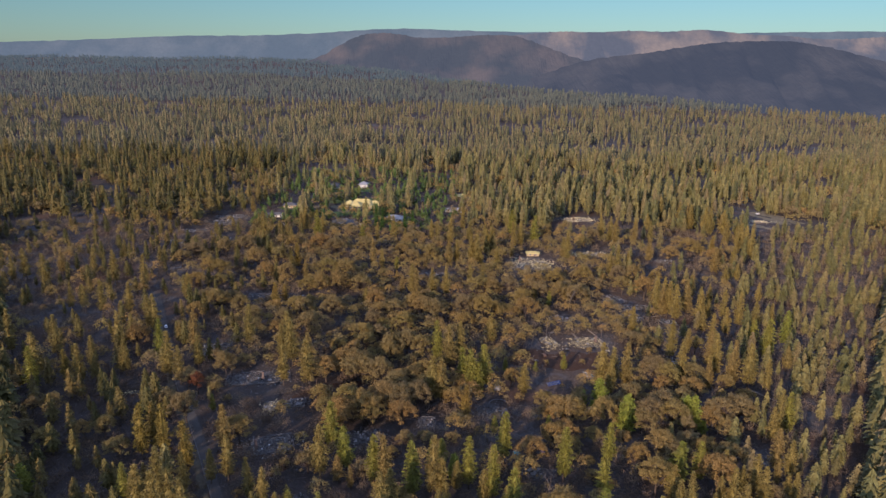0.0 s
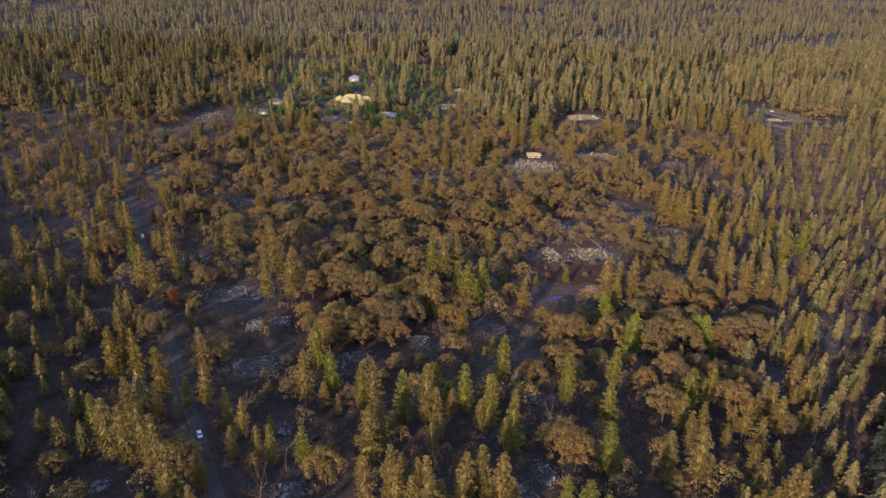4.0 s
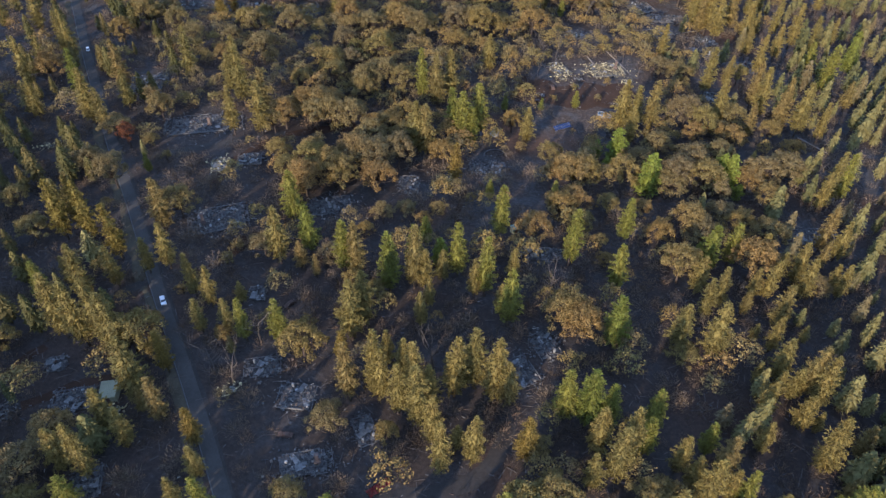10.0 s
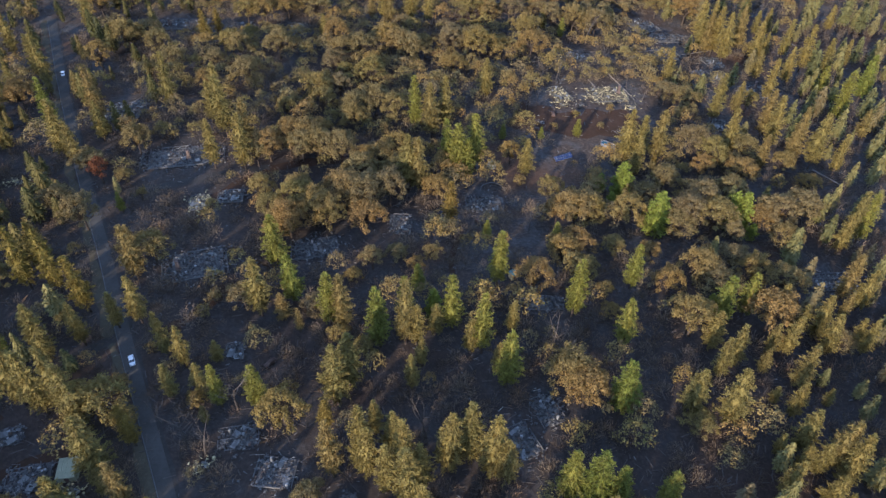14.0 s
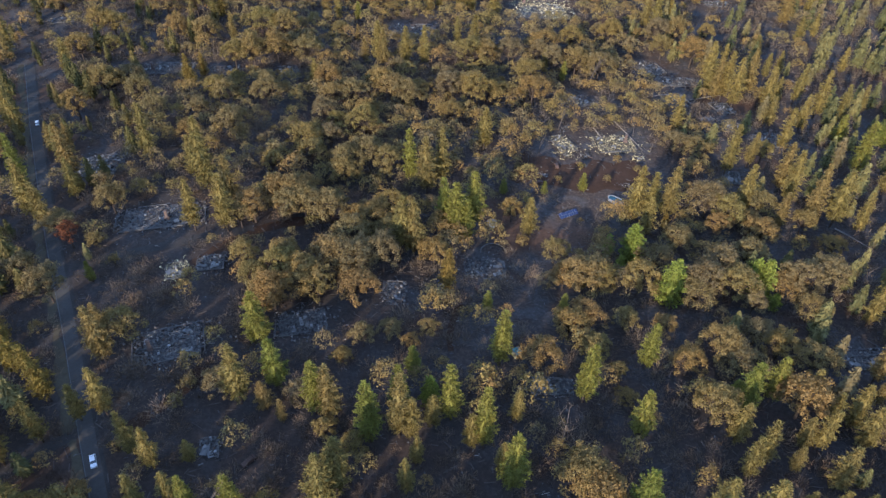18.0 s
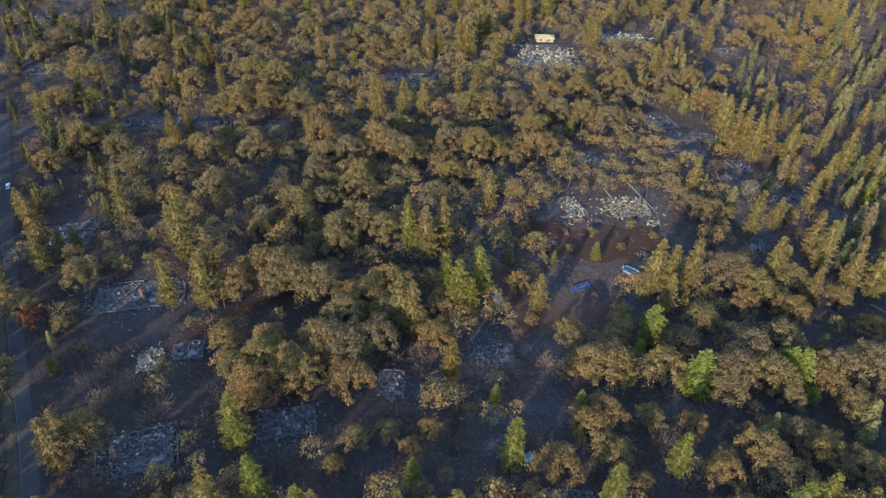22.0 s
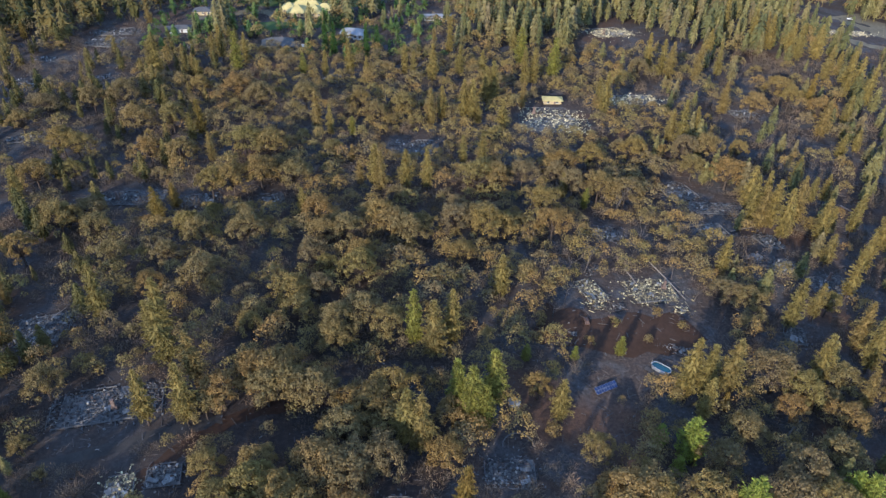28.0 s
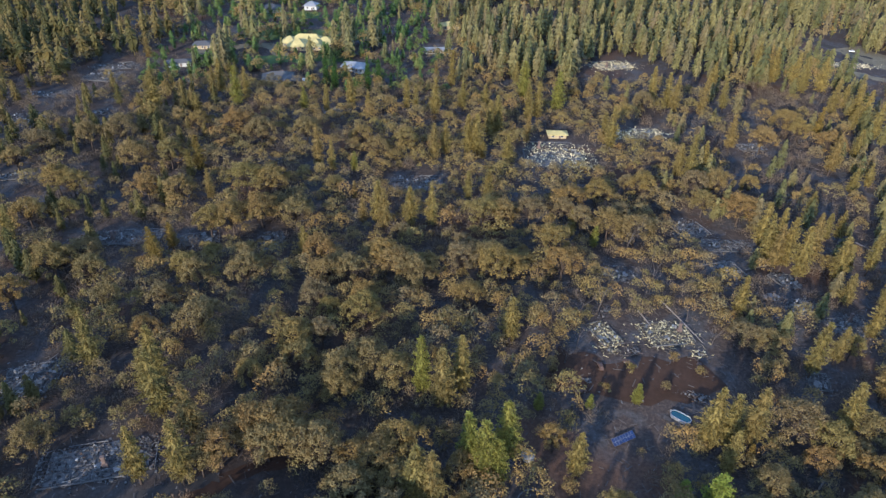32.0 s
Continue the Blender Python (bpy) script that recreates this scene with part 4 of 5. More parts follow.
def part(name, bm, mat, parent=None, label="", kind=""):
    me = bpy.data.meshes.new(name)
    bm.to_mesh(me)
    bm.free()
    for m in (mat if isinstance(mat, (list, tuple)) else [mat]):
        me.materials.append(m)
    ob = new(name, me)
    ob.parent = parent
    return tagged(ob, label, kind=kind)


def boxes(name, specs, mat, parent, label="", bev=0.02):
    """One part of several boxes: (x, y, z, sx, sy, sz, turn)."""
    bm = bmesh.new()
    for x, y, z, sx, sy, sz, turn in specs:
        box_geo(bm, sx, sy, sz, pose(x, y, z, 0, 0, turn), min(bev, sx * 0.2, sy * 0.2, sz * 0.2))
    return part(name, bm, mat, parent, label)


def base(name, x, y, turn, label, category, group=""):
    ob = new(name)
    ob.matrix_basis = Matrix.Translation((x, y, ground_top(x, y))) @ pose(0, 0, 0, 0, 0, turn)
    return tagged(ob, label, category, group)


CUBE_V = np.array([(sx, sy, sz) for sz in (-0.5, 0.5) for sy in (-0.5, 0.5) for sx in (-0.5, 0.5)])
CUBE_F = np.array([(0, 2, 3, 1), (4, 5, 7, 6), (0, 1, 5, 4), (2, 6, 7, 3), (0, 4, 6, 2), (1, 3, 7, 5)])


def debris(w, d, n, rng, parent, heap=0.5, name="debris", mat=None):
    """Loose plates, bars and lumps of ash heaped over a rectangle."""
    vs = []
    for i in range(n):
        kind_ = rng.uniform()
        if kind_ < 0.45:
            sz = (rng.uniform(0.25, 0.85), rng.uniform(0.15, 0.55), rng.uniform(0.04, 0.12))
        elif kind_ < 0.75:
            sz = (rng.uniform(0.6, 2.8), rng.uniform(0.06, 0.17), rng.uniform(0.08, 0.18))
        else:
            sz = (rng.uniform(0.3, 0.7), rng.uniform(0.3, 0.7), rng.uniform(0.2, 0.6))
        turn = (rng.integers(0, 2) * 90 + rng.normal() * 18) if rng.uniform() < 0.7 else rng.uniform(0, 180)
        ex, ey = rng.uniform(-0.5, 0.5) * 1.04, rng.uniform(-0.5, 0.5) * 1.04
        if rng.uniform() < 0.5:
            ex, ey = rng.normal() * 0.34, rng.normal() * 0.34
        m = pose(ex * w, ey * d, (0.3 if max(abs(ex), abs(ey)) < 0.5 else 0.05) + abs(rng.normal()) * (0.22 + 0.5 * max(0.0, 1 - 2.4 * math.hypot(ex - 0.12, ey + 0.08))) * heap, rng.normal() * 10, rng.normal() * 10, turn)
        m = np.array(m)
        vs.append((CUBE_V * np.array(sz)) @ m[:3, :3].T + m[:3, 3])
    v = np.concatenate(vs)
    f_ = (CUBE_F[None] + (np.arange(n) * 8)[:, None, None]).reshape(-1, 4)
    ob = mesh_object(name, v, f_, mat or M_DEBRIS, parent)
    return tagged(ob, "grey ash, charred timber and twisted metal", kind="stuff")


def wavy_sheet(parent, x, y, turn, w, d, tilt, z):
    bm = bmesh.new()
    n = 12
    rows_ = [[bm.verts.new(((i / n - 0.5) * w, s * d / 2, 0.05 * (i % 2) + 0.08 * math.sin(i * 0.9 + s))) for i in range(n + 1)] for s in (-1, 1)]
    for i in range(n):
        bm.faces.new((rows_[0][i], rows_[0][i + 1], rows_[1][i + 1], rows_[1][i]))
    bmesh.ops.solidify(bm, geom=bm.faces[:], thickness=0.03)
    bmesh.ops.transform(bm, matrix=pose(x, y, z, tilt, 0, turn), verts=bm.verts)
    part("roof_sheet", bm, M_SHEET, parent, "buckled grey roofing sheet")


def chimney(parent, x, y, h=4.2):
    stack = boxes("chimney", [(x, y, h * 0.2, 1.7, 1.0, h * 0.4, 0), (x, y, h * 0.7, 0.95, 0.7, h * 0.62, 0), (x, y, h, 1.15, 0.9, 0.16, 0)], M_BRICK, parent, "standing sooty brick chimney")
    return stack


def burned_house(i, x, y, w, d, turn, stack=False, far=False, pale=False):
    rng = np.random.default_rng(500 + i)
    home = base("burned_house", x, y, turn, "burned-down house, pale plaster and debris on its foundation" if pale else "burned-down house, a grey ash-covered foundation with debris", "burned house", "burned houses")
    boxes("foundation", [(rng.normal() * 0.04 * w, rng.normal() * 0.03 * d, -0.1, w * 0.86, d * 0.86, 0.5, 0), (w * 0.3 * (-1) ** i, d * 0.2, -0.11, w * 0.42, d * 0.62, 0.5, 3)], M_CONCRETE, home, bev=0.06)
    for sx, sy, ln, tn in ((0, -d / 2, w, 0), (0, d / 2, w, 0), (-w / 2, 0, d, 90), (w / 2, 0, d, 90), (w * rng.uniform(-0.2, 0.2), 0, d, 90), (0, d * rng.uniform(-0.2, 0.2), w, 0)):
        a, b_ = sorted(rng.uniform(0, 1, 2))
        if b_ - a < 0.3:
            a, b_ = 0.05, 0.75
        m_, l_ = (a + b_) / 2 - 0.5, (b_ - a) * ln
        ht = rng.uniform(0.2, 0.55)
        boxes("wall_stub", [(sx + (m_ * ln if tn == 0 else 0), sy + (m_ * ln if tn else 0), 0.2 + ht / 2, l_, 0.2, ht, tn)], M_CONCRETE, home)
    debris(w, d, int(min(1200, w * d * (5.2 if not far else 2.6))), rng, home, mat=(M_DEBRIS_SUNLIT if far else M_DEBRIS_PALE) if pale else M_DEBRIS)
    for _ in range(3 if not far else 5):
        wavy_sheet(home, rng.uniform(-0.35, 0.35) * w, rng.uniform(-0.35, 0.35) * d, rng.uniform(0, 180), rng.uniform(1.8, 3.4), rng.uniform(1.0, 1.8), rng.normal() * 12, rng.uniform(0.5, 0.9))
    for nm, sz in (("water_heater", (0.55, 0.55, 1.5)), ("stove", (0.75, 0.65, 0.9)), ("washing_machine", (0.65, 0.65, 0.95))):
        px, py = rng.uniform(-0.4, 0.4) * w, rng.uniform(-0.4, 0.4) * d
        boxes(nm, [(px, py, 0.25 + sz[2] / 2, *sz, rng.uniform(0, 90)), (px, py, 0.27 + sz[2], sz[0] * 0.8, sz[1] * 0.8, 0.06, 0)], M_SHEET, home, "scorched white appliance", 0.05)
    if stack:
        chimney(home, rng.uniform(-0.3, 0.3) * w, rng.uniform(-0.3, 0.3) * d)
    return home


TURNS = [-2, -3, 9, 17, 12, 8, 11, 15, 6, 20, 14, 4, -6, 10]
for i, (x, y, w, d) in enumerate(PADS_A):
    burned_house(i, x, y, w, d, TURNS[i], stack=i in (3, 6, 8), pale=i in (4, 8, 9))
for i, (x, y, w, d) in enumerate(PADS_B):
    burned_house(20 + i, x, y, w, d, (23, 25, 14, 10, -4, 12, 20, 8, 15, 10, -12, 6, 14)[i], stack=i in (5, 11))
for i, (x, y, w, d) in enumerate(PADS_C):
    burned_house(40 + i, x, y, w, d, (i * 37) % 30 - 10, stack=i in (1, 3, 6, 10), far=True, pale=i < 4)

# ---- standing houses ----
M_TAN_ROOF = plain_material("tan_tile_roof", (0.24, 0.195, 0.075), (0.34, 0.28, 0.11), 1.5)
M_GREY_ROOF = plain_material("grey_shingle_roof", (0.035, 0.034, 0.034), (0.08, 0.077, 0.075), 1.5)
M_PALE_ROOF = plain_material("pale_metal_roof", (0.11, 0.112, 0.115), (0.18, 0.182, 0.185), 0.8, 0.6, 0.4)
M_KHAKI = plain_material("mossy_pale_roof", (0.13, 0.13, 0.085), (0.24, 0.23, 0.15), 1.2)
M_CREAM = plain_material("cream_stucco", (0.2, 0.155, 0.09), (0.28, 0.225, 0.13), 1.0)


def hip_roof(parent, x, y, w, d, z, rise, mat, over=0.6):
    bm = bmesh.new()
    a, b_ = w / 2 + over, d / 2 + over
    ridge = max(a - b_, 0.3)
    lo = [bm.verts.new((x + sx * a, y + sy * b_, z)) for sx, sy in ((-1, -1), (1, -1), (1, 1), (-1, 1))]
    eave = [bm.verts.new((v.co.x, v.co.y, z - 0.22)) for v in lo]
    hi = [bm.verts.new((x - ridge, y, z + rise)), bm.verts.new((x + ridge, y, z + rise))]
    for f_ in ((lo[0], lo[1], hi[1], hi[0]), (lo[1], lo[2], hi[1]), (lo[2], lo[3], hi[0], hi[1]), (lo[3], lo[0], hi[0])):
        bm.faces.new(f_)
    for i in range(4):
        bm.faces.new((eave[i], eave[(i + 1) % 4], lo[(i + 1) % 4], lo[i]))
    bm.faces.new(eave[::-1])
    return part("roof", bm, mat, parent)


def house(x, y, turn, wings, wall_mat, roof_mat, label, chimney_at=None):
    """Wings: x, y, width, depth, wall height, roof rise."""
    home = base("house", x, y, turn, label, "house", "houses that survived")
    for wx, wy, w, d, h, rise in wings:
        wall = boxes("wall", [(wx, wy, h / 2 - 0.2, w, d, h + 0.4, 0)], wall_mat, home)
        hip_roof(home, wx, wy, w, d, h + 0.1, rise * 1.25, roof_mat, 0.9)
        n = max(2, int(w / 3.6))
        for k in range(n):
            px = wx - w / 2 + w * (k + 0.5) / n
            win = boxes("window", [(px, wy - d / 2 - 0.03, h * 0.55, 1.5, 0.1, 1.3, 0)], M_WHITE, home)
            boxes("pane", [(px, wy - d / 2 - 0.09, h * 0.55, 1.25, 0.04, 1.05, 0)], M_GLASS, win)
        for k in range(2):
            py = wy - d / 2 + d * (k + 0.5) / 2
            win = boxes("window", [(wx - w / 2 - 0.03, py, h * 0.55, 0.1, 1.3, 1.2, 0)], M_WHITE, home)
            boxes("pane", [(wx - w / 2 - 0.09, py, h * 0.55, 0.04, 1.05, 0.95, 0)], M_GLASS, win)
    wx, wy, w, d, h, _ = wings[0]
    boxes("door", [(wx + w * 0.12, wy - d / 2 - 0.06, 1.0, 1.0, 0.1, 2.05, 0)], M_BRICK, home)
    if chimney_at:
        boxes("chimney", [(*chimney_at, 4.2, 1.0, 0.8, 4.6, 0), (*chimney_at, 6.5, 1.2, 1.0, 0.2, 0)], M_BRICK, home)
    return home


house(-80.5, 661, -4, [(-5, -3, 13, 12, 2.6, 3.2), (7, -2, 11, 12, 2.6, 3.2), (-12, 4, 10, 11, 2.6, 2.8), (13, 4, 12, 10, 2.6, 2.8), (0, 7, 22, 10, 2.6, 3.4)], M_CREAM, M_TAN_ROOF, "large intact cream stucco house with tan hip roofs")
house(-89.9, 599, 8, [(0, 0, 18, 11, 3.0, 2.6), (8, -5, 9, 8, 2.8, 2.0)], M_CREAM, M_GREY_ROOF, "intact house with a grey shingle roof and pale walls", (3, 1))
house(-45.4, 626, -10, [(0, 0, 14, 9, 3.0, 1.8), (5, -4, 6, 5, 2.8, 1.4)], M_WHITE, M_PALE_ROOF, "white house with a pale roof behind cedars")
house(-120.7, 754, 6, [(0, 0, 13, 10, 3.0, 2.2), (5, -4, 7, 6, 2.8, 1.8)], M_WHITE, M_GREY_ROOF, "white house with a grey roof among green trees")
house(-88.8, 760, -8, [(0, 0, 10, 9, 3.2, 2.4)], M_WHITE, M_PALE_ROOF, "small white house with a pale roof among green trees")
house(22.2, 715, 4, [(0, 0, 13, 9, 3.0, 1.8)], M_CREAM, M_TAN_ROOF, "low tan house half hidden by pines")
house(71.6, 524, -3, [(0, 0, 9.5, 5, 2.2, 1.0)], M_CREAM, M_TAN_ROOF, "small surviving tan house beside rubble")
house(-158.1, 625, 10, [(0, 0, 15, 6, 2.6, 1.2)], M_WHITE, M_GREY_ROOF, "long white mobile home with a grey roof")
house(-150.2, 658, 4, [(0, 0, 12, 8, 2.6, 1.6)], M_CREAM, M_GREY_ROOF, "pale house with a grey roof")
house(11.4, 658, 2, [(0, 0, 18, 6, 2.7, 1.0)], M_PALE, M_PALE_ROOF, "long pale mobile home beside pines")


def shed(x, y, turn, w, d, h, roof_mat, label):
    s = base("shed", x, y, turn, label, "shed")
    boxes("wall", [(0, -d / 2 + 0.1, h / 2 - 0.15, w, 0.12, h + 0.3, 0), (0, d / 2 - 0.1, h / 2 - 0.1, w, 0.12, h + 0.2, 0), (-w / 2 + 0.1, 0, h / 2 - 0.1, 0.12, d - 0.3, h + 0.2, 0), (w / 2 - 0.1, 0, h / 2 - 0.1, 0.12, d - 0.3, h + 0.2, 0)], M_KHAKI, s)
    for k in range(8):
        u = -w / 2 + w * (k + 0.5) / 8
        bm = bmesh.new()
        box_geo(bm, w / 8 - 0.02, d + 0.6, 0.07, pose(u, 0, h + 0.12 + 0.03 * (k % 2), 5, 0, 0), 0.01)
        part("roof_panel", bm, roof_mat, s)
    boxes("door", [(0, -d / 2 + 0.02, 0.95, 1.0, 0.06, 1.9, 0)], M_RUST, s)
    return s


shed(-84.7, 177.3, 8, 4.4, 4.8, 2.6, M_KHAKI, "small shed with a pale flat roof beside rubble")
shed(-72.4, 595.4, 20, 4.2, 4.2, 2.6, M_WHITE, "small white garden shed beside a grey-roofed house")
M_TEAL = plain_material("faded_teal_roof", (0.04, 0.1, 0.1), (0.07, 0.16, 0.155), 1.5, 0.7)
shed(29.9, 248.5, 30, 2.4, 2.2, 2.1, M_TEAL, "little shed with a faded teal roof under a pine")


def tent(x, y, w, d, h, turn, mat, label):
    t = base("tent", x, y, turn, label, "tent")
    bm = bmesh.new()
    n = 8
    rings = []
    for i, (r, z) in enumerate(((1.0, -0.05), (0.95, 0.45 * h), (0.6, 0.85 * h), (0.1, h))):
        rings.append([bm.verts.new((math.cos(2 * math.pi * k / n) * w / 2 * r * (1 + 0.08 * (k % 2)), math.sin(2 * math.pi * k / n) * d / 2 * r, z)) for k in range(n)])
    for a, b_ in zip(rings, rings[1:]):
        for k in range(n):
            bm.faces.new((a[k], a[(k + 1) % n], b_[(k + 1) % n], b_[k]))
    bm.faces.new(rings[-1])
    part("cover", bm, mat, t)
    boxes("ground_sheet", [(0, 0, 0.03, w * 1.15, d * 1.1, 0.08, 0)], M_TEAL, t)
    return t


M_BLUE = plain_material("blue_tarp", (0.01, 0.04, 0.17), (0.016, 0.07, 0.28), 1.5, 0.6)
tent(41.3, 252.4, 2.1, 1.9, 1.1, 20, M_BLUE, "small blue tarp-covered tent on bare dirt")


def water_tank(x, y):
    t = base("water_tank", x, y, 0, "round grey-white water tank with a domed lid", "water tank")
    bm = bmesh.new()
    n = 20
    prof = [(2.0, -0.1), (2.0, 1.0), (2.06, 1.05), (1.85, 1.35), (1.3, 1.8), (0.5, 2.05), (0.0, 2.1)]
    rings = [[bm.verts.new((math.cos(2 * math.pi * k / n) * r, math.sin(2 * math.pi * k / n) * r, z)) for k in range(n)] for r, z in prof[:-1]]
    for a, b_ in zip(rings, rings[1:]):
        for k in range(n):
            bm.faces.new((a[k], a[(k + 1) % n], b_[(k + 1) % n], b_[k]))
    bm.faces.new(rings[-1])
    part("tank", bm, M_CONCRETE_PALE, t)
    boxes("hatch", [(0.4, 0, 2.05, 0.5, 0.5, 0.14, 0)], M_GREY_ROOF, t)
    boxes("outlet", [(0, -2.05, 0.3, 0.12, 0.3, 0.12, 0)], M_RUST, t)


water_tank(27.3, 315.5)


# ---- yard of the pool ----
def swimming_pool(x, y, turn, a=3.2, b_=1.6, h=1.1):
    p = base("swimming_pool", x, y, turn, "oval above-ground pool with a white rim and teal water", "swimming pool")
    n = 32
    ring = lambda s, z: [(math.copysign(max(a - b_, 0), math.cos(t_)) * min(1, abs(math.cos(t_)) * 3) + math.cos(t_) * b_ * s + 0, math.sin(t_) * b_ * s, z) for t_ in (2 * math.pi * k / n for k in range(n))]

    def loft(name, rings, mat, lid=False, label=""):
        bm = bmesh.new()
        vs = [[bm.verts.new(c) for c in r] for r in rings]
        for r0, r1 in zip(vs, vs[1:]):
            for k in range(n):
                bm.faces.new((r0[k], r0[(k + 1) % n], r1[(k + 1) % n], r1[k]))
        if lid:
            bm.faces.new(vs[-1])
        return part(name, bm, mat, p, label)
    loft("pool_wall", [ring(1.0, -0.1), ring(1.0, h)], M_PALE_ROOF, label="pale corrugated pool wall")
    loft("rim", [ring(1.02, h - 0.08), ring(1.06, h - 0.04), ring(1.06, h + 0.04), ring(0.95, h + 0.04), ring(0.95, h - 0.4)], M_RIM, label="thin white rim")
    loft("water", [ring(0.985, h - 0.32), ring(0.98, h - 0.3)], M_WATER, True, "still teal water")
    for k in range(3):
        bm = bmesh.new()
        box_geo(bm, 8.0, 0.55, 0.08, pose(-0.3, -b_ - 0.5 - k * 0.58, 0.14, 0, 0, 0), 0.01)
        part("deck_board", bm, M_GREY_BARK, p, "weathered wooden deck board")
    boxes("ladder", [(-a - 0.3, 0, 0.8, 0.06, 0.06, 1.7, 0), (-a - 0.3, 0.5, 0.8, 0.06, 0.06, 1.7, 0), (-a - 0.3, 0.25, 0.5, 0.06, 0.5, 0.05, 0), (-a - 0.3, 0.25, 0.95, 0.06, 0.5, 0.05, 0)], M_WHITE, p)


M_RIM = plain_material("weathered_white_rim", (0.2, 0.21, 0.2), (0.32, 0.33, 0.32), 1.0, 0.6)
M_WATER = plain_material("pool_water", (0.008, 0.045, 0.055), (0.012, 0.07, 0.08), 0.6, 0.15, 0.3, 0.0, 0.05)
swimming_pool(76.8, 328.6, -42)


def solar_array(x, y, turn, cols=8, rows_=2):
    s = base("solar_array", x, y, turn, "tilted rack of blue solar panels on the ground", "solar panels")
    w, d = 1.02, 1.2
    for r in range(rows_):
        for c in range(cols):
            m = pose(0, 0, 0.8, 28, 0, 0) @ Matrix.Translation(((c - cols / 2 + 0.5) * w, (r - rows_ / 2 + 0.5) * d, 0))
            bm = bmesh.new()
            box_geo(bm, w - 0.05, d - 0.05, 0.05, m, 0.008)
            pan = part("panel", bm, M_SHEET, s)
            bm = bmesh.new()
            box_geo(bm, w - 0.13, d - 0.13, 0.02, m @ Matrix.Translation((0, 0, 0.03)))
            part("cells", bm, M_CELLS, pan, "blue silicon cells")
    for c in (-3.4, -1.1, 1.1, 3.4):
        boxes("post", [(c, 0.8, 0.5, 0.1, 0.1, 1.3, 0), (c, -0.8, 0.1, 0.1, 0.1, 0.6, 0)], M_SHEET, s)


M_CELLS = plain_material("blue_solar_cells", (0.006, 0.015, 0.05), (0.01, 0.024, 0.08), 2.0, 0.6, 0.2, 0.0, 0.0)
solar_array(57.3, 321.8, 25)


# ---- vehicles ----
def car(x, y, turn, paint, label, burned=False):
    c = base("car", x, y, turn, label, "car", "burned cars" if burned else "cars")
    c.matrix_basis = c.matrix_basis @ Matrix.Scale(0.84, 4)
    bm = bmesh.new()
    prof = [(-2.3, 0.35), (-2.35, 0.75), (-2.2, 0.95), (-1.2, 1.0), (1.4, 0.98), (2.2, 0.85), (2.35, 0.6), (2.3, 0.32)]
    sides = [[bm.verts.new((s * (0.88 if 0 < i < 7 else 0.82), px, z)) for i, (px, z) in enumerate(prof)] for s in (-1, 1)]
    n = len(prof)
    for i in range(n):
        bm.faces.new((sides[0][i], sides[0][(i + 1) % n], sides[1][(i + 1) % n], sides[1][i]))
    bm.faces.new(sides[0][::-1]), bm.faces.new(sides[1])
    part("body", bm, paint, c)
    bm = bmesh.new()
    lo = [bm.verts.new(p) for p in ((-0.82, -1.9, 0.96), (0.82, -1.9, 0.96), (0.82, 1.2, 0.96), (-0.82, 1.2, 0.96))]
    hi = [bm.verts.new(p) for p in ((-0.66, -1.3, 1.45), (0.66, -1.3, 1.45), (0.66, 0.45, 1.45), (-0.66, 0.45, 1.45))]
    for i in range(4):
        bm.faces.new((lo[i], lo[(i + 1) % 4], hi[(i + 1) % 4], hi[i]))
    bm.faces.new(hi)
    part("windows", bm, M_RUST if burned else M_GLASS, c, "empty window frames" if burned else "dark glass")
    boxes("roof", [(0, -0.42, 1.47, 1.34, 1.8, 0.06, 0)], paint, c)
    for sx in (-0.78, 0.78):
        for sy in (-1.45, 1.4):
            bm = bmesh.new()
            bmesh.ops.create_cone(bm, cap_ends=True, segments=14, radius1=0.32, radius2=0.32, depth=0.22, matrix=pose(sx, sy, 0.3, 0, 90, 0))
            wheel = part("wheel", bm, M_RUST if burned else M_TYRE, c)
            bm = bmesh.new()
            bmesh.ops.create_cone(bm, cap_ends=True, segments=10, radius1=0.19, radius2=0.17, depth=0.24, matrix=pose(sx, sy, 0.3, 0, 90, 0))
            part("rim", bm, M_SHEET, wheel)
    if not burned:
        for sx in (-0.6, 0.6):
            boxes("headlight", [(sx, 2.28, 0.68, 0.36, 0.1, 0.16, 0)], M_GLASS, c)
    return c


M_TYRE = plain_material("tyre_rubber", (0.012, 0.012, 0.012), (0.03, 0.03, 0.03), 4.0, 0.9)
M_CARPAINT = plain_material("white_car_paint", (0.5, 0.5, 0.5), (0.6, 0.6, 0.6), 0.3, 0.25, 0.6, 0.0, 0.0)
car(-80.7, 211.5, 206, M_CARPAINT, "white car on the asphalt road")
car(320.7, 679.3, 70, M_CARPAINT, "white car on a road through a forest clearing")
car(-163.5, 374.5, 25, M_CARPAINT, "white car parked at the road's edge")
car(56.5, 350.5, 0, M_RUST, "burned-out rusty car shell on ash", True)
car(66.4, 351.9, 53, M_RUST, "burned-out rusty car shell on ash", True)
car(47.8, 340.3, 106, M_RUST, "burned-out rusty car shell on ash", True)
car(89.5, 349.3, 159, M_RUST, "burned-out rusty car shell on ash", True)
car(-36.8, 142.8, 32, M_RUST, "burned-out rusty car shell on ash", True)
car(-36.8, 166.5, 85, M_RUST, "burned-out rusty car shell on ash", True)
car(-42.7, 212.8, 138, M_RUST, "burned-out rusty car shell on ash", True)
car(20.1, 278.3, 11, M_RUST, "burned-out rusty car shell on ash", True)

